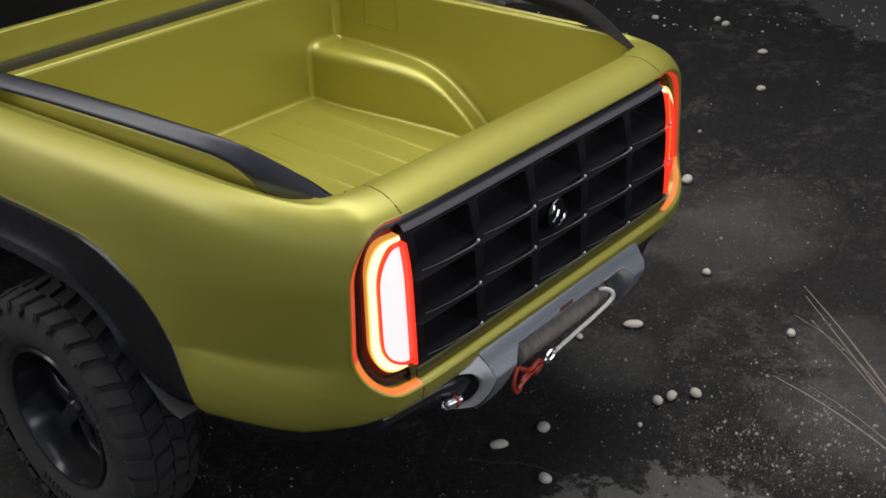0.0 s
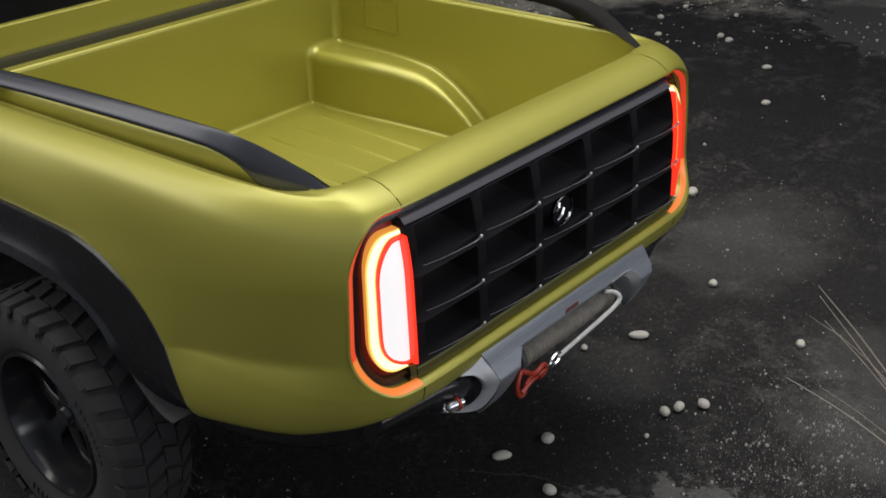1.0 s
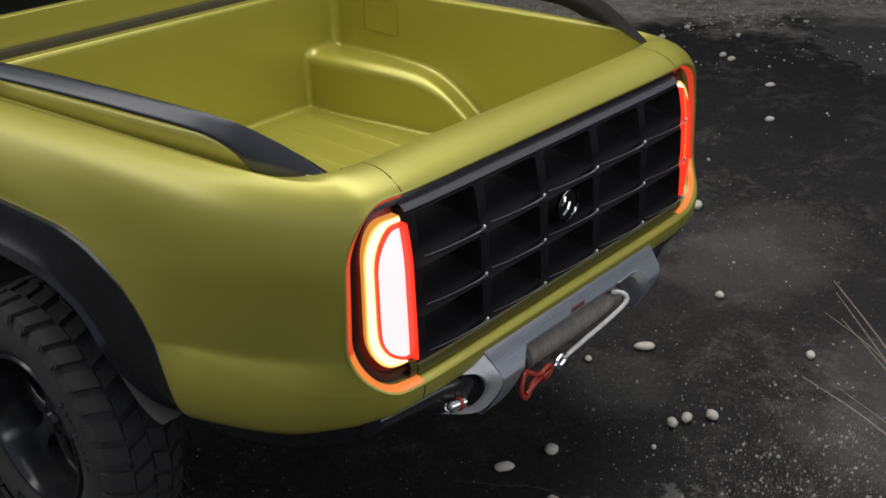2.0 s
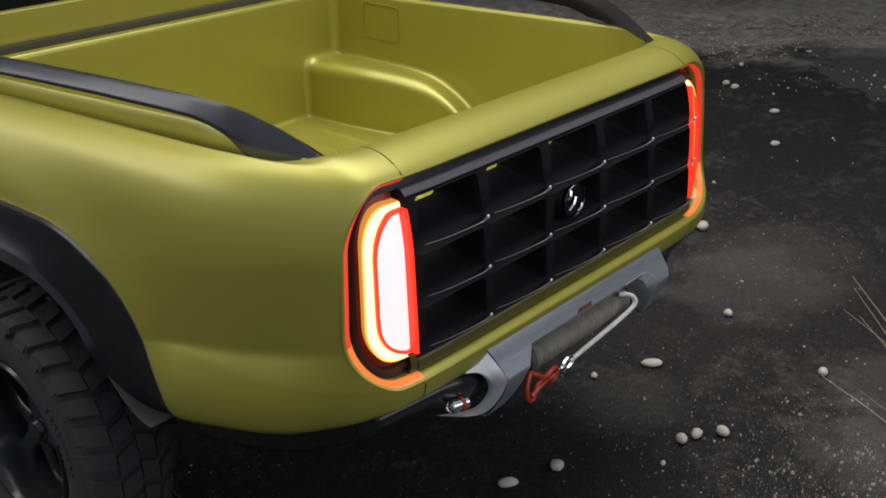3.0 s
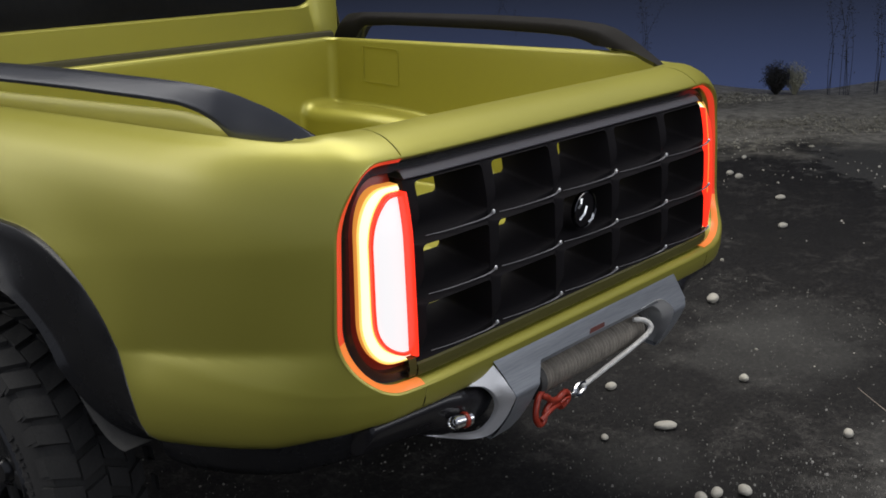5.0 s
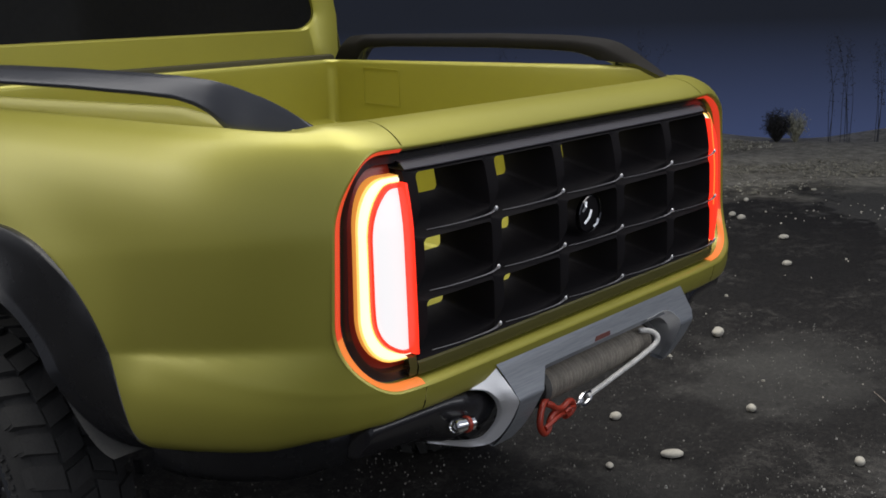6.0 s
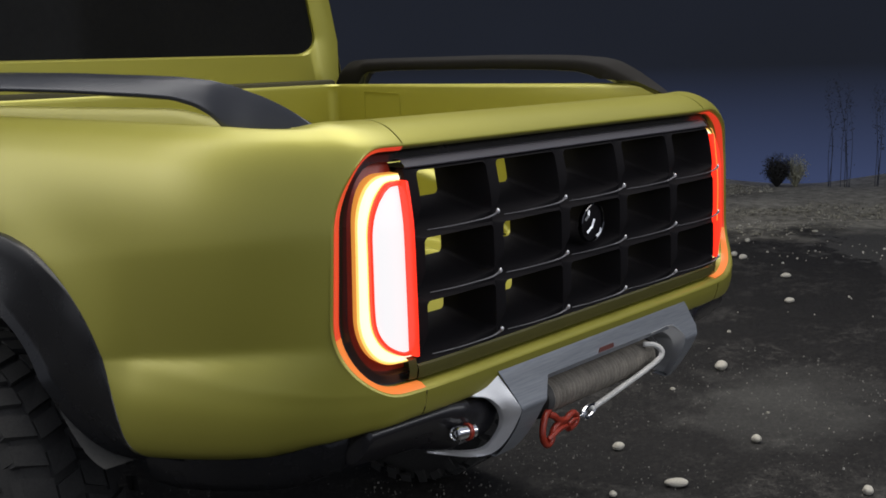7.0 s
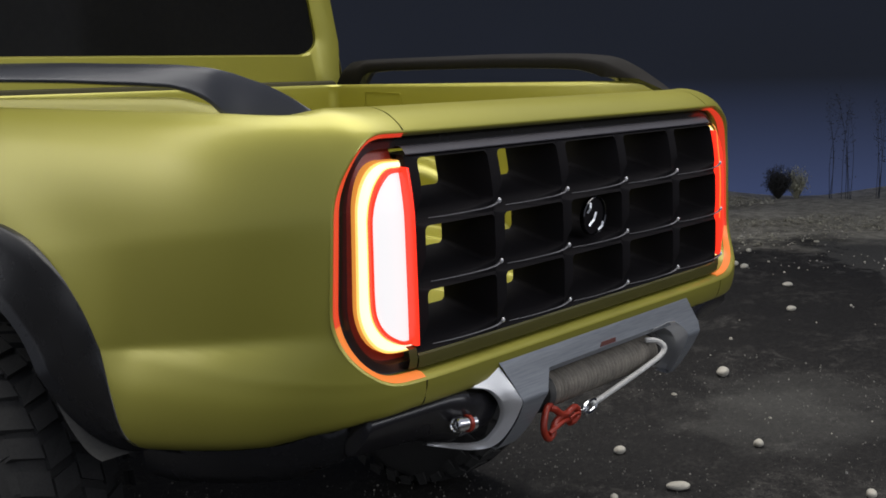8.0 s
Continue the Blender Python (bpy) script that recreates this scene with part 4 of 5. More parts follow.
# ---- rear bumper plate with winch ----
bumper = new("rear_bumper")
bumper.parent = truck
bumper["label"] = "brushed aluminium bumper plate with hooked ends"


# upright section of the plate (y, z): a prow, from the top edge over the nose to the foot
PROW = spline([(-0.006, 0.899), (-0.020, 0.890), (-0.040, 0.850), (-0.060, 0.817), (-0.068, 0.803), (-0.066, 0.789), (-0.056, 0.755), (-0.036, 0.712), (-0.020, 0.686)], 60)


def prow_y(z):
    return float(np.interp(z, PROW[::-1, 1], PROW[::-1, 0]))


def along(table, z):
    zs, xs = zip(*sorted(table))
    return float(np.interp(z, zs, xs))


CREST = [(0.899, -0.412), (0.886, -0.408), (0.854, -0.394), (0.826, -0.386), (0.804, -0.382), (0.782, -0.383), (0.755, -0.387), (0.727, -0.394), (0.703, -0.402), (0.686, -0.412)]
GAP_A = [(0.842, -0.252), (0.833, -0.262), (0.81, -0.283), (0.786, -0.299), (0.756, -0.310), (0.723, -0.320), (0.686, -0.341)]
GAP_B = [(0.848, 0.320), (0.838, 0.338), (0.823, 0.353), (0.807, 0.360), (0.779, 0.357), (0.741, 0.355), (0.686, 0.350)]
END_B = [(0.899, 0.428), (0.891, 0.431), (0.856, 0.438), (0.825, 0.440), (0.803, 0.424), (0.752, 0.401), (0.686, 0.382)]


def face_rows(lo, hi, zs, nx):
    return [[(lo(z) + (hi(z) - lo(z)) * k / nx, prow_y(z), z) for k in range(nx + 1)] for z in zs]


bm = bmesh.new()
zs_all = PROW[:, 1]
upper, lower = [z for z in zs_all if z > 0.848] + [0.848], [0.848] + [z for z in zs_all if z < 0.848]
top_rows = face_rows(lambda z: along(CREST, z), lambda z: along(END_B, z), upper, 40)
skin(bm, top_rows, False)
skin(bm, [top_rows[0], [(x, 0.03, 0.901) for x, y, z in top_rows[0]]], False)
left_rows = face_rows(lambda z: along(CREST, z), lambda z: along(GAP_A, z), lower, 10)
right_rows = face_rows(lambda z: along(GAP_B, z), lambda z: along(END_B, z), lower, 8)
skin(bm, left_rows, False)
skin(bm, right_rows, False)
# thickness round the winch gap and along the free edges
gap = [r[-1] for r in left_rows]
skin(bm, [gap, [(x - 0.002, y + 0.004, z) for x, y, z in gap], [(x, 0.02, z) for x, y, z in gap]], False)
brow = [(x, prow_y(0.848), 0.848) for x in np.linspace(-0.246, 0.320, 40)]
skin(bm, [brow, [(x, y + 0.002, z - 0.004) for x, y, z in brow], [(x, y + 0.004, z - 0.012) for x, y, z in brow], [(x, 0.02, z - 0.010) for x, y, z in brow]], False)
for rows in (left_rows, right_rows):
    skin(bm, [rows[-1], [(x, 0.02, z + 0.004) for x, y, z in rows[-1]]], False)
tail = [r[-1] for r in top_rows] + [r[-1] for r in right_rows[1:]]
skin(bm, [tail, [(x + 0.004, y + 0.004, z) for x, y, z in tail], [(x + 0.030, 0.03, z) for x, y, z in tail]], False)
part("bumper_plate", fix(bm), STEEL, bumper)
# hooked facet of the free end, drawn out into a thin tail under the step; its pale colour holds reflected lamplight
crest = spline([(-0.408, -0.016, 0.885), (-0.394, -0.034, 0.852), (-0.386, -0.052, 0.824), (-0.382, -0.066, 0.802), (-0.384, -0.060, 0.778), (-0.389, -0.050, 0.750), (-0.396, -0.036, 0.722), (-0.403, -0.022, 0.702), (-0.414, -0.004, 0.688), (-0.430, 0.014, 0.683), (-0.446, 0.032, 0.682), (-0.482, 0.062, 0.690), (-0.514, 0.086, 0.699)], 70)
inner = spline([(-0.486, -0.006, 0.848), (-0.445, -0.020, 0.836), (-0.420, -0.031, 0.812), (-0.405, -0.033, 0.786), (-0.400, -0.030, 0.764), (-0.402, -0.024, 0.744), (-0.407, -0.014, 0.724), (-0.414, -0.002, 0.707), (-0.424, 0.010, 0.699), (-0.440, 0.026, 0.696), (-0.470, 0.045, 0.700), (-0.495, 0.068, 0.704), (-0.512, 0.086, 0.702)], 70)
bm = bmesh.new()
skin(bm, [[tuple(p) for p in row] for row in (inner + np.array((0.0, 0.012, 0.0)), inner + np.array((0.0, 0.003, 0.0)), inner * 0.94 + crest * 0.06, inner * 0.5 + crest * 0.5 + np.array((0, 0.003, 0)), inner * 0.06 + crest * 0.94, crest, crest + np.array((0.003, 0.02, -0.003)))], False)
part("hook_edge", fix(bm), EDGE_LIT, bumper, "milled hook-shaped edge, reflected lamplight put into its pale colour")
# bevel round the winch gap where the rope runs out, its pale colour holds reflected lamplight
lip_out = spline([(0.215, -0.043, 0.847), (0.260, -0.042, 0.848), (0.305, -0.042, 0.849), (0.338, -0.046, 0.840), (0.354, -0.057, 0.823), (0.360, -0.066, 0.806), (0.358, -0.063, 0.779), (0.356, -0.049, 0.741), (0.352, -0.025, 0.692)], 50)
lip_in = spline([(0.215, -0.036, 0.836), (0.258, -0.034, 0.836), (0.295, -0.028, 0.831), (0.318, -0.030, 0.822), (0.338, -0.034, 0.805), (0.353, -0.034, 0.782), (0.362, -0.028, 0.760), (0.370, -0.018, 0.730), (0.372, 0.000, 0.690)], 50)
bm = bmesh.new()
skin(bm, [[tuple(p) for p in row] for row in (lip_in + np.array((0.0, 0.06, 0.0)), lip_in, lip_in * 0.94 + lip_out * 0.06, lip_in * 0.06 + lip_out * 0.94, lip_out + np.array((0.0, -0.0006, 0.0)), lip_out + np.array((0.006, 0.004, 0.0)))], False)
part("winch_lip", fix(bm), EDGE_LIT, bumper, "bevel of the winch opening, reflected lamplight put into its pale colour")

bm = bmesh.new()
skin(bm, [[(x, prow_y(z) + d, z) for x, z in ((-0.034, 0.851), (0.034, 0.851), (0.040, 0.860), (-0.022, 0.860))] for d in (0.002, -0.0022, -0.0025)], True, (False, True))
part("plate_tag", fix(bm), MAROON, bumper, "dull red tag on the plate", smooth=False)

winch = new("winch")
winch.parent = truck
winch["label"] = "winch drum wound with grey rope"
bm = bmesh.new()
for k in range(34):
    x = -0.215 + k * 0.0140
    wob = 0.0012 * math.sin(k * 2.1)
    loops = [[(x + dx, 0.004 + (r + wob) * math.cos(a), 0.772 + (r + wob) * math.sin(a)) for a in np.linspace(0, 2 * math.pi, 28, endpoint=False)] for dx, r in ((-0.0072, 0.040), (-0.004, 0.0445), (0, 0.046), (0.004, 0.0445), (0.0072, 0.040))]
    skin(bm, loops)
part("rope_winding", fix(bm), ROPE_WOUND, winch, "grey rope wound on the drum")
for x in (-0.229, 0.268):
    bm = bmesh.new()
    lathe(bm, [(0.0, -0.012), (0.047, -0.012), (0.050, -0.008), (0.050, 0.008), (0.047, 0.012), (0.0, 0.012)], 32, "x")
    bmesh.ops.translate(bm, verts=bm.verts, vec=(x, 0.004, 0.772))
    part("drum_flange", bm, UNDER, winch)
bm = bmesh.new()
box(bm, (-0.31, 0.06, 0.745), (0.31, 0.10, 0.88), 0.005)
part("winch_plate", bm, UNDER, winch)


def braid(bm, pts, r, turns):
    """Three strands wound round each other along a path."""
    pts = np.array(pts)
    n = len(pts)
    for ph in (0, 2 * math.pi / 3, 4 * math.pi / 3):
        line = []
        for k in range(n):
            d = Vector(pts[min(k + 1, n - 1)] - pts[max(k - 1, 0)]).normalized()
            u = d.cross(Vector((0, 0, 1))).normalized()
            w = u.cross(d)
            a = ph + 2 * math.pi * turns * k / n
            line.append(Vector(pts[k]) + (u * math.cos(a) + w * math.sin(a)) * r * 0.60)
        sweep(bm, line, circle(r * 0.54, 7))
    return fix(bm)


bm = bmesh.new()
braid(bm, spline([(0.200, -0.032, 0.818), (0.218, -0.052, 0.815), (0.228, -0.066, 0.804), (0.224, -0.072, 0.790), (0.200, -0.071, 0.776), (0.11, -0.064, 0.753), (0.02, -0.053, 0.729), (-0.050, -0.046, 0.712), (-0.062, -0.045, 0.709)], 300), 0.0068, 34)
part("rope_end", bm, ROPE, winch, "loose pale rope end")
bm = bmesh.new()
sweep(bm, [(-0.076 + 0.024 * math.cos(a), -0.045 + 0.003 * math.sin(a), 0.706 + 0.013 * math.sin(a) + 0.006 * math.cos(a)) for a in np.linspace(0, 2 * math.pi, 25)], circle(0.0065, 8), False, Vector((0, 1, 0)))
part("thimble", fix(bm), CHROME, winch, "steel rope thimble")


def tube_part(name, pts, r, mat, parent, label="", n=40, up=Vector((0, 1, 0.1))):
    bm = bmesh.new()
    sweep(bm, spline(pts, n), circle(r, 10), True, up)
    return part(name, fix(bm), mat, parent, label)


hook = new("tow_hook")
hook.parent = truck
hook["label"] = "red enamelled hook and shackle"
tube_part("shackle_bow", [(-0.232, -0.036, 0.752), (-0.258, -0.044, 0.744), (-0.274, -0.050, 0.720), (-0.276, -0.054, 0.695), (-0.262, -0.056, 0.676), (-0.243, -0.054, 0.682), (-0.232, -0.050, 0.700), (-0.215, -0.048, 0.712), (-0.190, -0.047, 0.716)], 0.0080, RED_PAINT, hook)
tube_part("shackle_pin", [(-0.262, -0.058, 0.690), (-0.235, -0.057, 0.697), (-0.205, -0.054, 0.702), (-0.170, -0.050, 0.700)], 0.0065, RED_PAINT, hook)
tube_part("hook_body", [(-0.238, -0.040, 0.744), (-0.222, -0.046, 0.736), (-0.206, -0.048, 0.722), (-0.182, -0.049, 0.716), (-0.160, -0.048, 0.722), (-0.142, -0.046, 0.722), (-0.128, -0.045, 0.710), (-0.130, -0.045, 0.696), (-0.148, -0.047, 0.688), (-0.168, -0.049, 0.690)], 0.0085, RED_PAINT, hook)
tube_part("hook_latch", [(-0.176, -0.055, 0.704), (-0.155, -0.056, 0.710), (-0.136, -0.054, 0.706)], 0.0045, RED_PAINT, hook)
tube_part("hook_link", [(-0.128, -0.046, 0.706), (-0.112, -0.045, 0.702), (-0.098, -0.044, 0.705), (-0.086, -0.043, 0.706)], 0.0060, CHROME, hook, "steel link")

# ---- wheels ----


def build_wheel(at, sign):
    """Off-road tyre on a deep black rim; sign: the outer side."""
    wheel = new("wheel")
    wheel.parent = truck
    wheel["label"] = "chunky off-road tyre on black rim"
    R, W, RR = 0.455, 0.145, 0.262
    m = Matrix.Translation(at) @ Matrix.Diagonal((sign, 1, 1, 1))
    bm = bmesh.new()
    prof = [(RR - 0.012, 0.105), (RR, 0.122), (RR + 0.020, 0.136), (RR + 0.055, 0.148), (RR + 0.095, 0.150), (RR + 0.125, 0.143), (R - 0.030, 0.130), (R - 0.018, 0.100), (R - 0.016, 0.02), (R - 0.018, -0.07), (R - 0.03, -0.10), (RR + 0.09, -0.118), (RR + 0.03, -0.11), (RR - 0.012, -0.09)]
    lathe(bm, prof, 72)
    bmesh.ops.transform(bm, matrix=m, verts=bm.verts)
    part("tyre", fix(bm), RUBBER, wheel, rigid=True)
    rng = random.Random(5)
    bm = bmesh.new()
    blocks = 34
    for k in range(blocks):
        for lane, (x0, x1, off) in enumerate(((-0.110, -0.062, 0.0), (-0.056, -0.002, 0.5), (0.004, 0.070, 0.0), (0.076, 0.150, 0.5))):
            a0 = 2 * math.pi * (k + off) / blocks
            wid = 2 * math.pi / blocks * (0.62 if k % 2 else 0.72)
            skew = 0.05 * (1 if lane % 2 else -1)
            outer = lane in (0, 3)
            vs = []
            for r0 in (R - 0.026, R):
                for x, a in ((x0, a0 + skew), (x1, a0), (x1, a0 + wid), (x0, a0 + wid + skew)):
                    rr = r0 - (0.014 if outer and abs(x) > 0.1 else 0) + rng.uniform(-0.001, 0.001)
                    vs.append(bm.verts.new((x * (1.0 if r0 < R else 0.97), rr * math.cos(a), rr * math.sin(a))))
            for q in ((4, 5, 6, 7), (0, 1, 5, 4), (1, 2, 6, 5), (2, 3, 7, 6), (3, 0, 4, 7)):
                bm.faces.new([vs[i] for i in q])
        # shoulder lugs down the sidewall
        a0 = 2 * math.pi * (k + 0.5) / blocks
        wid = 2 * math.pi / blocks * (0.5 if k % 2 else 0.62)
        for x_out in (1, -1):
            vs = [bm.verts.new((x_out * x, r * math.cos(a), r * math.sin(a))) for r, x in ((R - 0.014, 0.146), (R - 0.058 if k % 2 else R - 0.044, 0.156), (R - 0.060 if k % 2 else R - 0.046, 0.144)) for a in (a0, a0 + wid)]
            bm.faces.new((vs[0], vs[1], vs[3], vs[2]))
            bm.faces.new((vs[2], vs[3], vs[5], vs[4]))
            bm.faces.new((vs[0], vs[2], vs[4]))
            bm.faces.new((vs[1], vs[3], vs[5]))
    bmesh.ops.transform(bm, matrix=m, verts=bm.verts)
    tagged(part("tread", bm, RUBBER, wheel, smooth=False, rigid=True), kind="stuff")
    # raised plain bars where the maker's marks stand on the sidewall
    for base in (0.35, 2.45, 4.55):
        for k in range(9):
            bm = bmesh.new()
            a = base + k * 0.075
            ri, ro = RR + 0.050, RR + 0.082
            w = 0.024 + 0.008 * (k % 3)
            vs = [bm.verts.new((x, r * math.cos(b), r * math.sin(b))) for x in (0.1475, 0.1535) for r, b in ((ri, a), (ro, a), (ro, a + w), (ri, a + w))]
            for q in ((4, 5, 6, 7), (0, 1, 5, 4), (1, 2, 6, 5), (2, 3, 7, 6), (3, 0, 4, 7)):
                bm.faces.new([vs[i] for i in q])
            bmesh.ops.transform(bm, matrix=m, verts=bm.verts)
            part("sidewall_mark", fix(bm), RUBBER, wheel, smooth=False, rigid=True)
    bm = bmesh.new()
    lathe(bm, [(RR - 0.016, 0.100), (RR + 0.002, 0.128), (RR - 0.004, 0.136), (RR - 0.014, 0.134), (RR - 0.024, 0.110), (RR - 0.030, 0.02), (RR - 0.06, -0.06), (RR - 0.07, -0.12), (RR - 0.03, -0.13)], 64)
    bmesh.ops.transform(bm, matrix=m, verts=bm.verts)
    part("rim", fix(bm), RIM, wheel, rigid=True)
    for k in range(6):
        bm = bmesh.new()
        a = 2 * math.pi * k / 6 + 0.3
        d, n = Vector((0, math.cos(a), math.sin(a))), Vector((0, -math.sin(a), math.cos(a)))
        loops = []
        for r, w, x, th in ((0.045, 0.030, 0.052, 0.03), (0.10, 0.026, 0.050, 0.03), (0.17, 0.028, 0.038, 0.03), (RR - 0.02, 0.042, 0.020, 0.04)):
            p = d * r
            loops.append([p + n * w + Vector((x - 0.006, 0, 0)), p + n * (w - 0.008) + Vector((x, 0, 0)), p - n * (w - 0.008) + Vector((x, 0, 0)), p - n * w + Vector((x - 0.006, 0, 0)), p - n * w + Vector((x - th, 0, 0)), p + n * w + Vector((x - th, 0, 0))])
        skin(bm, loops)
        bmesh.ops.transform(bm, matrix=m, verts=bm.verts)
        part("spoke", fix(bm), RIM, wheel, rigid=True)
    bm = bmesh.new()
    lathe(bm, [(0.0, 0.072), (0.030, 0.070), (0.036, 0.062), (0.040, 0.050), (0.062, 0.046), (0.066, 0.0)], 32)
    bmesh.ops.transform(bm, matrix=m, verts=bm.verts)
    part("hub", fix(bm), RIM, wheel, rigid=True)
    bm = bmesh.new()
    lathe(bm, [(0.0, -0.03), (0.15, -0.03), (0.155, -0.05), (0.15, -0.07), (0.0, -0.07)], 32)
    bmesh.ops.transform(bm, matrix=m, verts=bm.verts)
    part("brake_disc", fix(bm), UNDER, wheel, rigid=True)
    return wheel


WHEEL_R = 0.455
build_wheel((-0.895, 1.31, WHEEL_R - 0.012), -1)
build_wheel((0.800, 1.31, WHEEL_R - 0.012), 1)
build_wheel((-1.015, 4.42, WHEEL_R - 0.012), -1)
build_wheel((0.680, 4.42, WHEEL_R - 0.012), 1)

# ---- underbody ----
bm = bmesh.new()
box(bm, (-0.42, 0.60, 0.55), (-0.34, 4.9, 0.70), 0.01)
box(bm, (0.34, 0.60, 0.55), (0.42, 4.9, 0.70), 0.01)
box(bm, (-0.42, 0.60, 0.58), (0.42, 0.68, 0.70), 0.01)
box(bm, (-0.66, 0.10, 0.78), (0.66, 1.66, 0.86), 0.01)
part("chassis", bm, UNDER, truck)
bm = bmesh.new()
sweep(bm, [(-0.80, 1.25, 0.42), (-0.15, 1.25, 0.42), (0.15, 1.25, 0.42), (0.80, 1.25, 0.42)], circle(0.05, 12))
part("rear_axle", bm, UNDER, truck)
for sign in (-1, 1):
    bm = bmesh.new()
    skin(bm, [[(sign * x, y, z) for y, z in arch_path(ARCH_RIM)] for x in (0.955, 0.655)], False)
    part("arch_liner", fix(bm), UNDER, truck)

# ---- cab ----
cab = new("cab")
cab.parent = truck


def cab_section(y, lean, z_top, half=0.925):
    """Upright section of the cab (x, z), from the left sill over the roof to the right sill."""
    pts = [(half, 0.62), (half + 0.02, 0.95), (half + 0.005, 1.30), (half - 0.012, 1.43), (half - 0.075, 1.72), (half - 0.12, z_top - 0.10), (half - 0.19, z_top - 0.02), (half - 0.36, z_top)]
    return pts


bm = bmesh.new()
loops = []
for y, zt, grow in ((1.765, 1.93, -0.018), (1.775, 1.955, -0.006), (1.80, 1.97, 0.0), (2.4, 2.0, 0.0), (3.1, 1.98, 0.0), (3.45, 1.93, -0.03)):
    half = spline([(x + grow, z) for x, z in cab_section(y, 0, zt)], 40)
    row = [(x, y, z) for x, z in half] + [(-x, y, z) for x, z in half[::-1]]
    loops.append(row)
skin(bm, loops, False)
part("cab_shell", fix(bm), PAINT, cab)
# rear wall with the window's opening
bm = bmesh.new()
win = rounded(-0.775, 0.775, 1.522, 1.86, 0.075, 8, 12)
def tumble(x, z):
    return x * (1 - 0.20 * max(0.0, z - 1.55))
edge = []
for x, z in win:
    k = 1.155
    edge.append((max(-0.907, min(0.907, x * k)), 1.93 if z > 1.69 else (0.62 if z < 1.6 else z)))
outer_l = []
for (x, z), (ex, ez) in zip(win, edge):
    if abs(z - 1.522) < 0.044:
        outer_l.append((x * 1.16, 1.05))
    elif z > 1.83:
        outer_l.append((x * 1.0, 1.93))
    else:
        outer_l.append((math.copysign(0.907 - 0.24 * max(0, z - 1.45), x), z))
skin(bm, [[(a[0], 1.765, a[1]) for a in outer_l], [(tumble(x * 1.012, z), 1.764, z + (0.006 if z > 1.69 else -0.006)) for x, z in win], [(tumble(x, z), 1.772, z) for x, z in win], [(tumble(x, z), 1.790, z) for x, z in win]])
part("rear_wall", fix(bm), PAINT, cab)
bm = bmesh.new()
bm.faces.new([bm.verts.new((tumble(x * 1.01, z), 1.784, z)) for x, z in win])
skin(bm, [[(tumble(x * 1.01, z), 1.784, z) for x, z in win], [(tumble(x * 1.01, z), 1.790, z) for x, z in win]], True, (False, True))
part("rear_window", fix(bm), TINT, cab, "dark tinted rear window")
# windscreen, side glass, bonnet: they close the truck to the front
bm = bmesh.new()
skin(bm, [[(x, y, z) for x in np.linspace(-w, w, 12)] for y, z, w in ((3.45, 1.93, 0.66), (3.75, 1.70, 0.73), (4.05, 1.40, 0.80))], False)
part("windscreen", fix(bm), TINT, cab, "dark windscreen")
bm = bmesh.new()
rows = []
for y, z, w in ((3.40, 1.36, 0.86), (4.05, 1.38, 0.88), (4.6, 1.33, 0.90), (5.0, 1.22, 0.86), (5.15, 1.05, 0.82), (5.18, 0.62, 0.80)):
    rows.append([(-w, y, 0.62), (-w - 0.01, y, min(z, 1.0)), (-w, y, z - 0.10), (-w + 0.10, y, z - 0.01), (0, y, z + 0.02), (w - 0.10, y, z - 0.01), (w, y, z - 0.10), (w + 0.01, y, min(z, 1.0)), (w, y, 0.62)])
skin(bm, rows, False, (False, False))
part("bonnet", fix(bm), PAINT, truck)
for sign in (-1, 1):
    build_flare(sign, 3.05)

# ---- loose pebbles ----


def pebble(at, a, b, c, turn, seed):
    bm = bmesh.new()
    bmesh.ops.create_icosphere(bm, subdivisions=3, radius=1.0)
    for v in bm.verts:
        k = 1 + 0.16 * noise.noise(v.co * 0.9 + Vector((seed * 3.1, 0, 0))) + 0.05 * noise.noise(v.co * 2.6 + Vector((0, seed * 1.7, 0)))
        v.co = Vector((v.co.x * a * k, v.co.y * b * k, v.co.z * c * k))
    bmesh.ops.rotate(bm, verts=bm.verts, matrix=Matrix.Rotation(radians(turn), 3, "Z"))
    low = min(v.co.z for v in bm.verts)
    ob = part("pebble", bm, PEBBLE)
    ob.location = (at[0], at[1], -low - 0.004)
    return tagged(ob, "pale rounded limestone pebble lying on asphalt", "pebble", "pebbles round the truck")


NEAR_PEBBLES = [
    (0.205, 0.400, 0.036, 0.021, 0.016, -35),
    (0.393, 0.327, 0.028, 0.024, 0.018, 20),
    (0.149, 0.150, 0.026, 0.022, 0.017, 80),
    (0.808, 0.069, 0.024, 0.02, 0.018, 40),
    (0.871, 0.043, 0.026, 0.02, 0.018, 10),
    (0.946, -0.023, 0.026, 0.022, 0.018, 60),
    (1.241, 0.446, 0.044, 0.024, 0.016, -48),
    (1.587, -0.133, 0.023, 0.019, 0.017, 15),
    (1.849, 0.413, 0.022, 0.02, 0.018, 30),
    (2.710, 0.996, 0.04, 0.03, 0.024, 15),
    (1.443, 0.815, 0.026, 0.02, 0.016, -20),
    (1.019, 0.580, 0.02, 0.014, 0.01, 30),
    (0.641, 0.050, 0.012, 0.009, 0.008, 25),
]
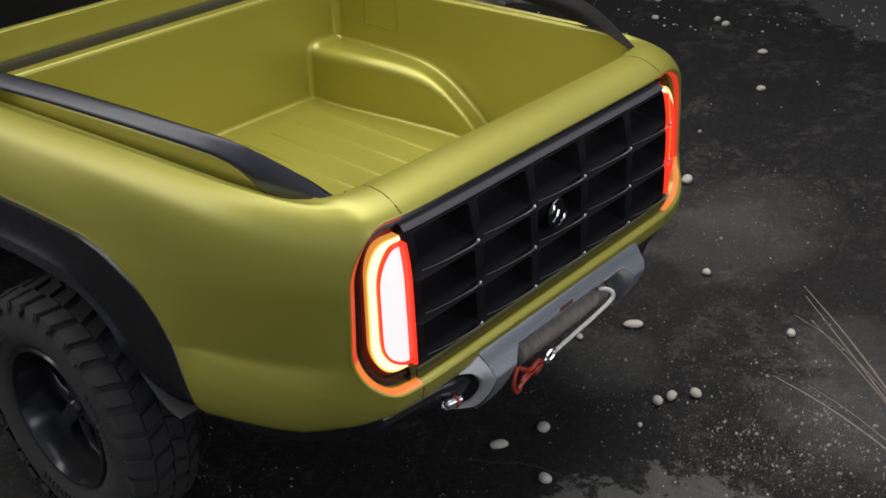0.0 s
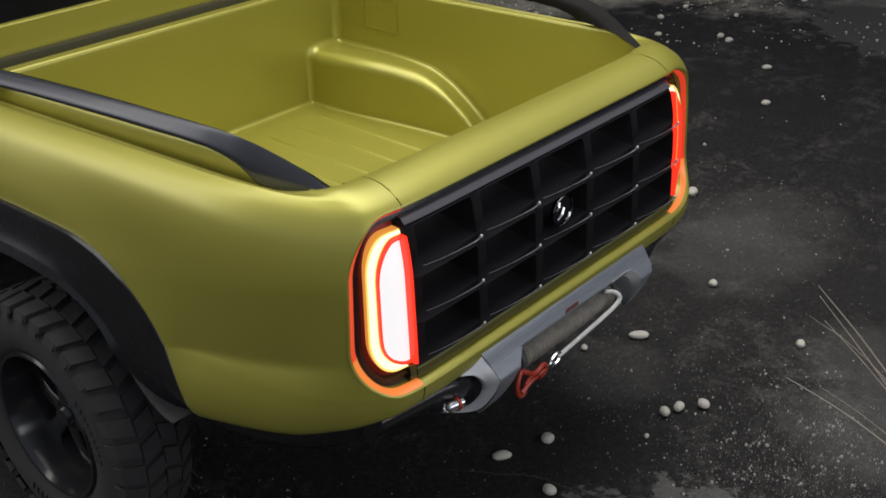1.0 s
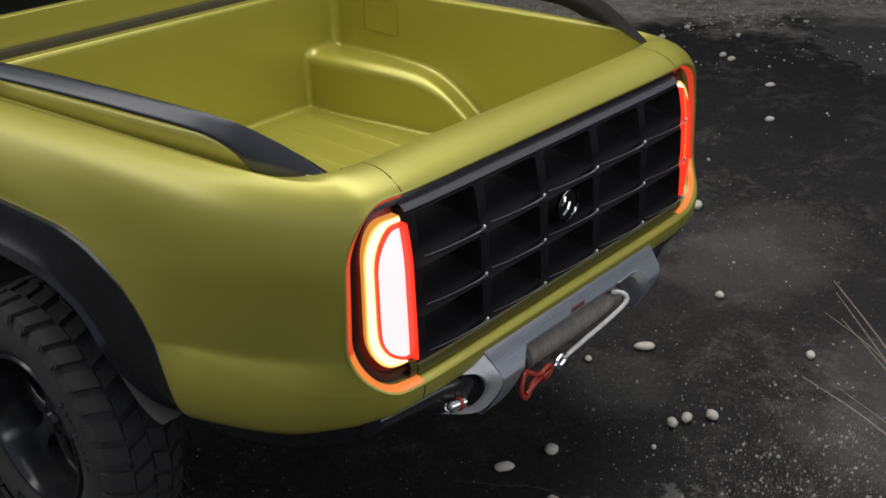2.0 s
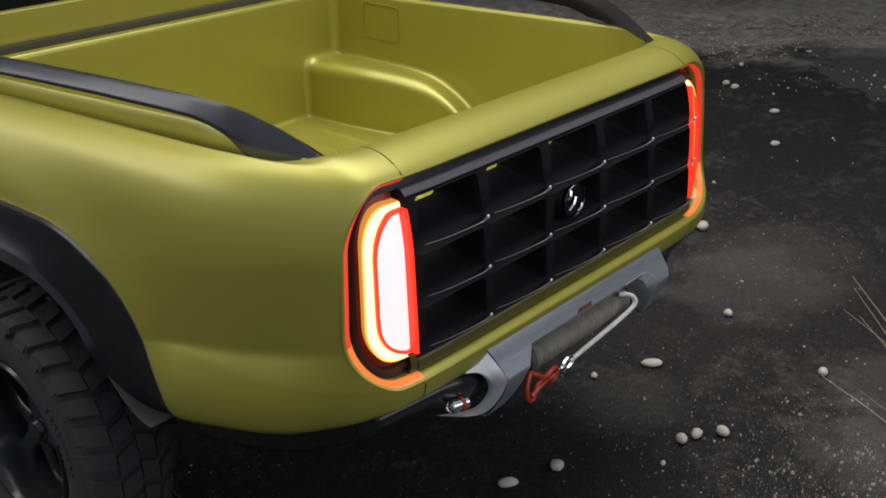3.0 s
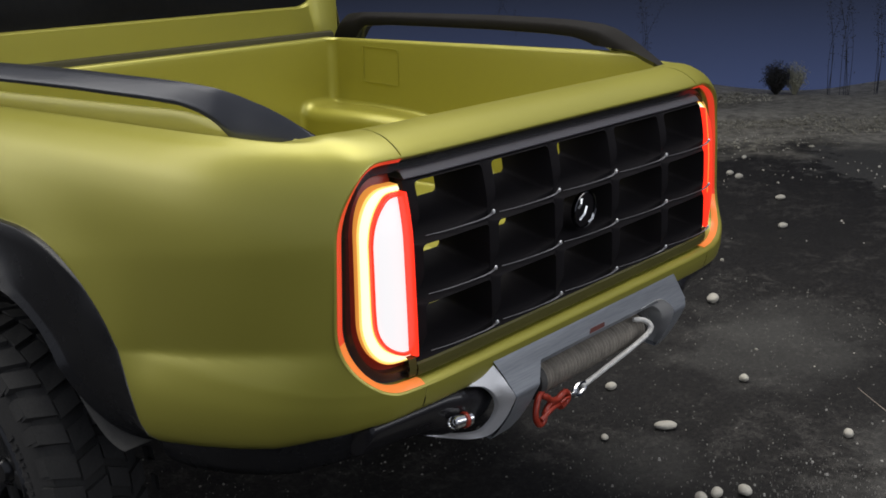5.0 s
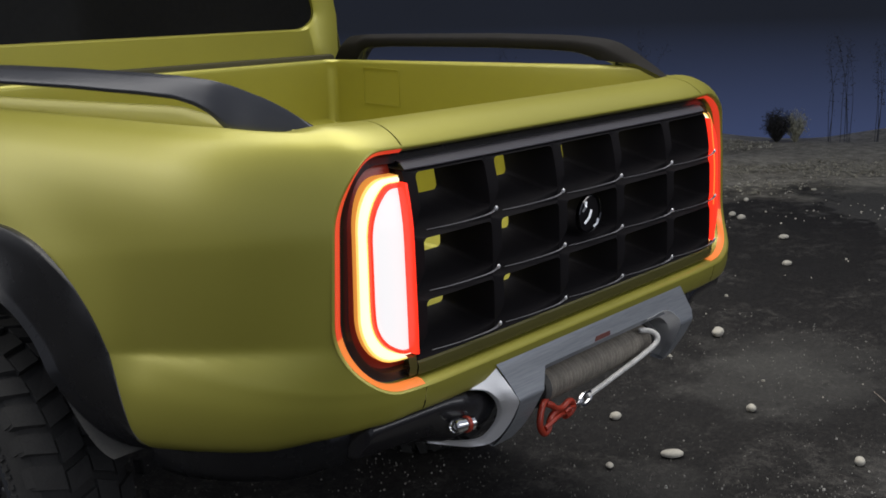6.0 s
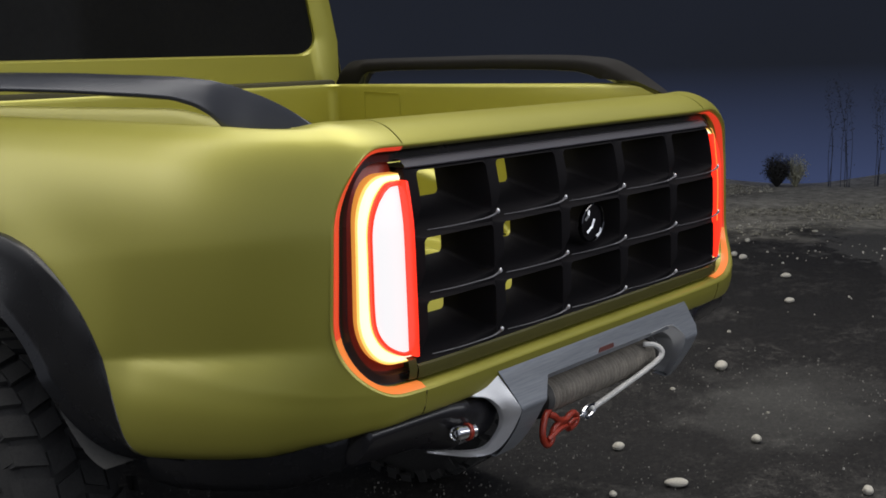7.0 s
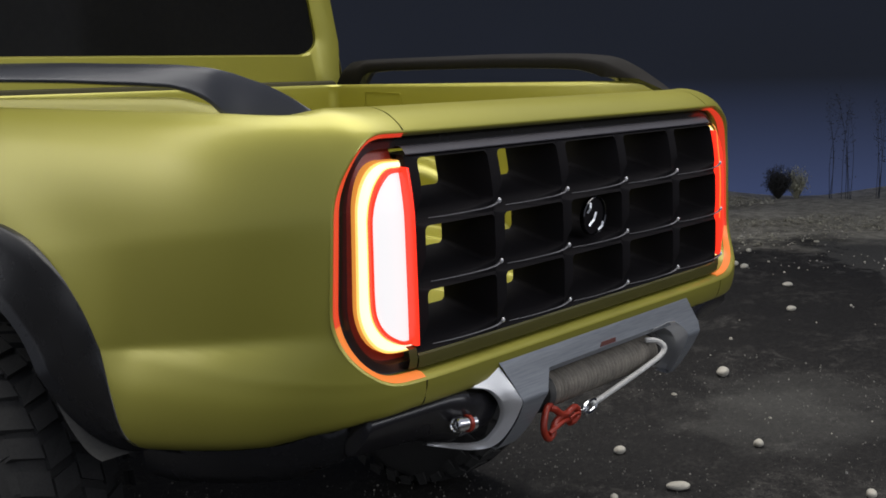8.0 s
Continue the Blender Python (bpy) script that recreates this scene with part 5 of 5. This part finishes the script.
FAR_PEBBLES = [
    (4.302, 1.322, 0.033, 0.023, 0.018, -40),
    (5.013, 1.652, 0.036, 0.024, 0.018, -50),
    (5.482, 2.193, 0.032, 0.023, 0.02, -35),
    (5.557, 2.301, 0.031, 0.023, 0.02, -30),
    (5.325, 2.729, 0.028, 0.022, 0.018, -45),
    (5.777, 2.967, 0.029, 0.023, 0.02, -30),
    (6.192, 2.963, 0.029, 0.023, 0.018, 0),
    (6.177, 2.480, 0.026, 0.02, 0.017, 10),
    (5.230, 3.728, 0.028, 0.022, 0.018, -40),
    (5.288, 3.902, 0.026, 0.02, 0.017, 20),
]
for k, (x, y, a, b, c, turn) in enumerate(NEAR_PEBBLES + FAR_PEBBLES):
    pebble((x, y), a, b, c, turn, k + 1)

# ---- grit and crumbs ----


def chips(name, count, seed, spot, size, mat, label):
    rng = random.Random(seed)
    verts, faces = [], []
    k = 0
    while k < count:
        x, y = spot(rng)
        r = size(rng)
        a = rng.uniform(0, 6.28)
        h = r * rng.uniform(0.2, 0.6)
        n = len(verts)
        q = [(x + r * math.cos(a + 1.57 * i) * rng.uniform(0.45, 1.25), y + r * math.sin(a + 1.57 * i) * rng.uniform(0.45, 1.25), -0.006) for i in range(4)]
        t = [(x + 0.6 * (px - x) + rng.uniform(-.2, .2) * r, y + 0.6 * (py - y) + rng.uniform(-.2, .2) * r, h) for px, py, _ in q]
        verts += q + t
        faces += [(n, n + 1, n + 5, n + 4), (n + 1, n + 2, n + 6, n + 5), (n + 2, n + 3, n + 7, n + 6), (n + 3, n, n + 4, n + 7), (n + 4, n + 5, n + 6, n + 7)]
        k += 1
    me = bpy.data.meshes.new(name)
    me.from_pydata(verts, [], faces)
    me.materials.append(mat)
    return tagged(new(name, me), label, "gravel", kind="stuff")


def near_spot(rng):
    while True:
        x, y = rng.uniform(-1.6, 3.2), rng.uniform(-1.6, 2.4)
        k = 0.12 + 0.88 * max(0.0, 1 - math.hypot(x - 0.75, (y + 0.45) * 1.2) / 0.75)
        if rng.random() < k * (0.4 + 0.9 * max(0, noise.noise(Vector((x * 2.2, y * 2.2, 7))) + 0.25)):
            return x, y


def far_spot(rng):
    while True:
        x, y = rng.uniform(2.0, 9.5), rng.uniform(-1.0, 5.5)
        if math.hypot(x - CYC_C[0], y - CYC_C[1]) > CYC_R - 0.1:
            continue
        f = 0.72 * x + 0.69 * y
        if rng.random() < (0.10 + 0.9 * smoothstep(4.6, 5.6, f)) * (0.25 + max(0.0, noise.noise(Vector((x * 1.1, y * 1.1, 2))))):
            return x, y


def verge_spot(rng):
    while True:
        x, y = rng.uniform(3.5, 9.6), rng.uniform(-1.0, 7.5)
        if math.hypot(x - CYC_C[0], y - CYC_C[1]) > CYC_R - 0.15:
            continue
        f = 0.72 * x + 0.69 * y
        if rng.random() < smoothstep(6.2, 7.4, f) * max(0.0, 0.25 + noise.noise(Vector((x * 0.8, y * 1.3, 9)))):
            return x, y


def crumb_spot(rng):
    while True:
        x, y = rng.gauss(0.78, 0.40), rng.gauss(-0.55, 0.28)
        if rng.random() < 0.25 + max(0.0, noise.noise(Vector((x * 5, y * 5, 3)))) and math.hypot(x - 0.15, y + 0.55) > 0.36:
            return x, y


chips("fine_gravel", 9000, 3, near_spot, lambda r: 0.0012 + 0.0052 * r.random() ** 6, GRIT, "fine pale grit scattered over the asphalt")
chips("coarse_gravel", 900, 8, far_spot, lambda r: 0.005 + 0.012 * r.random() ** 4, PEBBLE, "coarse pale gravel at the edge of the asphalt")
chips("rubble", 700, 21, verge_spot, lambda r: 0.006 + 0.024 * r.random() ** 3, STRAW_PALE, "dusty rubble on the verge")
chips("crumbs", 1700, 33, crumb_spot, lambda r: 0.0010 + 0.0072 * r.random() ** 7, GRIT_PALE, "pale crumbs of broken cement on the asphalt")


def litter(name, count, seed, spot, mat, label):
    """Curled dead leaves lying flat, each a small bent blade."""
    rng = random.Random(seed)
    verts, faces = [], []
    for _ in range(count):
        x, y = spot(rng)
        a, r, w = rng.uniform(0, 6.28), 0.007 + 0.024 * rng.random() ** 2, rng.uniform(0.3, 0.7)
        z = rng.uniform(0.001, 0.012)
        ca, sa = math.cos(a), math.sin(a)
        n = len(verts)
        for u, v, h in ((-1, 0, rng.uniform(0, 0.008)), (0, w, 0.0), (0, -w, 0.0), (1, 0, rng.uniform(0, 0.012))):
            verts.append((x + r * (u * ca - v * sa), y + r * (u * sa + v * ca), z + h))
        faces += [(n, n + 2, n + 1), (n + 1, n + 2, n + 3)]
    me = bpy.data.meshes.new(name)
    me.from_pydata(verts, [], faces)
    me.materials.append(mat)
    return tagged(new(name, me), label, "leaf litter", kind="stuff")


litter("leaf_litter", 15000, 61, verge_spot, LITTER, "brown leaf litter covering the verge")
litter("dry_leaves", 3500, 62, verge_spot, STRAW_PALE, "pale dry leaves strewn on the verge")

# ---- dead grass of the verge ----


def grass(name, count, seed, spot, height, mat, label):
    rng = random.Random(seed)
    verts, faces = [], []
    for _ in range(count):
        cx, cy = spot(rng)
        for _ in range(7):
            x, y = cx + rng.gauss(0, 0.03), cy + rng.gauss(0, 0.03)
            h, a = height * rng.uniform(0.4, 1.1), rng.uniform(0, 6.28)
            lx, ly = 0.7 * h * rng.uniform(0.2, 1) * math.cos(a), 0.7 * h * rng.uniform(0.2, 1) * math.sin(a)
            w = 0.004
            n = len(verts)
            verts += [(x - w * math.sin(a), y + w * math.cos(a), -0.01), (x + w * math.sin(a), y - w * math.cos(a), -0.01),
                      (x + 0.4 * lx + w * math.sin(a), y + 0.4 * ly - w * math.cos(a), 0.6 * h), (x + 0.4 * lx - w * math.sin(a), y + 0.4 * ly + w * math.cos(a), 0.6 * h), (x + lx, y + ly, h * 0.9)]
            faces += [(n, n + 1, n + 2, n + 3), (n + 3, n + 2, n + 4)]
    me = bpy.data.meshes.new(name)
    me.from_pydata(verts, [], faces)
    me.materials.append(mat)
    return tagged(new(name, me), label, "grass", kind="stuff")


grass("dead_grass", 140, 31, verge_spot, 0.030, STRAW_PALE, "short dead grass tufts on the verge")

# ---- tall dry stalks ----


def stalk_clump(at, stems, label):
    ob = thing("dry_grass", label, "grass", "dry grass stalks", at=(at[0], at[1], 0))
    for tip, bend, r in stems:
        bm = bmesh.new()
        a, b = Vector((at[0], at[1], -0.01)), Vector(tip)
        mid = a.lerp(b, 0.5) + Vector(bend)
        pts = spline([a, a.lerp(mid, 0.55) + Vector(bend) * 0.2, mid, mid.lerp(b, 0.5) + Vector(bend) * 0.25, b], 24)
        sweep(bm, pts, lambda t: circle(1.4 * r * (1.0 - 0.82 * t), 6), up=Vector((0.3, 1, 0)))
        part("stem", fix(bm), STRAW, ob)
    return ob


stalk_clump((0.970, -1.037), [((0.256, -0.652, 1.046), (-0.02, 0.02, 0.07), 0.0042), ((0.264, -0.658, 1.011), (-0.035, 0.02, 0.06), 0.0034), ((0.283, -0.674, 0.930), (-0.03, 0.02, 0.07), 0.0028), ((0.214, -0.654, 0.971), (-0.01, 0.03, 0.11), 0.0018)], "thin dry straw-coloured grass stalks leaning over asphalt")
stalk_clump((0.898, -1.060), [((0.073, -0.668, 0.848), (-0.02, 0.02, 0.06), 0.0030), ((0.206, -0.721, 0.766), (-0.01, 0.01, 0.05), 0.0016)], "single bent dry grass stalk beside the asphalt")

# ---- bushes and reeds before the backdrop ----


def bush(at, w, h, count, mat, seed, label, flat):
    rng = random.Random(seed)
    ob = thing("bush", label, "bush", "bushes by the backdrop", at=(at[0], at[1], 0))
    bm = bmesh.new()
    for _ in range(count):
        a, lean = rng.uniform(0, 6.28), rng.random() ** 0.6
        p = Vector((at[0] + 0.10 * w * math.cos(a), at[1] + 0.10 * w * math.sin(a), -0.02))
        hh = h * rng.uniform(0.35, 1.0) * (1 - 0.25 * lean)
        tip = p + Vector((w * lean * math.cos(a), w * lean * math.sin(a), hh))
        mid = p.lerp(tip, 0.5) + Vector((rng.gauss(0, 0.02), rng.gauss(0, 0.02), 0.06 * h))
        sweep(bm, [p, mid, tip], lambda t: circle(0.003 * (1 - 0.8 * t), 3))
        for _ in range(flat):
            q = mid.lerp(tip, rng.random()) + Vector((rng.gauss(0, 0.025), rng.gauss(0, 0.025), rng.gauss(0, 0.02)))
            u = Vector((rng.gauss(0, 1), rng.gauss(0, 1), rng.gauss(0, 1))).normalized() * rng.uniform(0.007, 0.015)
            v = u.orthogonal().normalized() * 0.006
            bm.faces.new([bm.verts.new(q + d) for d in (-u, v, u, -v)])
    part("foliage", bm, mat, ob, smooth=False)
    return ob


bush((9.84, 3.84), 0.15, 0.42, 380, BUSH_DARK, 41, "dark twiggy round bush standing at the verge", 8)
bush((9.93, 3.66), 0.13, 0.42, 170, BUSH_PALE, 42, "pale sage-grey bush standing at the verge", 6)


def reed(at, h, seed, n):
    rng = random.Random(seed)
    ob = thing("reed", "tall thin blue-grey reed stems with ragged seed heads", "reed", "reeds by the backdrop", at=(at[0], at[1], 0))
    for k in range(n):
        bm = bmesh.new()
        x, y = at[0] + rng.gauss(0, 0.02), at[1] + rng.gauss(0, 0.02)
        hh = h * rng.uniform(0.75, 1.0)
        tip = (x + rng.gauss(0, 0.14), y + rng.gauss(0, 0.14), hh)
        pts = spline([(x, y, -0.02), (x + rng.gauss(0, 0.02), y + rng.gauss(0, 0.02), hh * 0.5), tip], 20)
        sweep(bm, pts, lambda t: circle(0.0040 * (1 - 0.7 * t), 5))
        for _ in range(46):
            p = Vector(pts[min(19, int(20 * rng.random() ** 0.28))])
            q = p + Vector((rng.gauss(0, 0.030), rng.gauss(0, 0.030), rng.gauss(0, 0.05)))
            u = Vector((rng.gauss(0, 1), rng.gauss(0, 1), rng.gauss(0, 1))).normalized() * rng.uniform(0.006, 0.020)
            v = u.orthogonal().normalized() * 0.006
            bm.faces.new([bm.verts.new(q + d) for d in (-u, v, u, -v)])
        part("stem", bm, REED, ob, smooth=False)
    return ob


reed((10.09, 3.32), 1.20, 51, 3)
reed((10.15, 3.16), 1.25, 52, 5)
reed((10.26, 2.86), 1.20, 56, 4)
reed((9.05, 5.10), 1.3, 53, 4)
reed((8.12, 6.14), 1.2, 54, 3)
reed((7.90, 6.36), 1.2, 55, 3)


# ---- a crack across the asphalt ----


def crack(pts, width, seed):
    rng = random.Random(seed)
    line = spline(pts, 60)
    bm = bmesh.new()
    rows = []
    for k, (x, y) in enumerate(line):
        d = line[min(k + 1, 59)] - line[max(k - 1, 0)]
        n = np.array((-d[1], d[0])) / np.hypot(*d)
        w = width * math.sin(math.pi * (k + 0.5) / 60) ** 0.5 * rng.uniform(0.5, 1.3)
        c = np.array((x, y)) + n * rng.gauss(0, 0.004)
        rows.append([(*(c - n * w), 0.0035), (*c, 0.0028), (*(c + n * w), 0.0035)])
    skin(bm, rows, False)
    return tagged(part("crack", bm, UNDER), "thin jagged dark crack across the asphalt", "crack", kind="structure")


crack([(0.02, 0.526), (0.115, 0.356), (0.185, 0.25), (0.203, 0.135), (0.212, 0.021)], 0.004, 7)
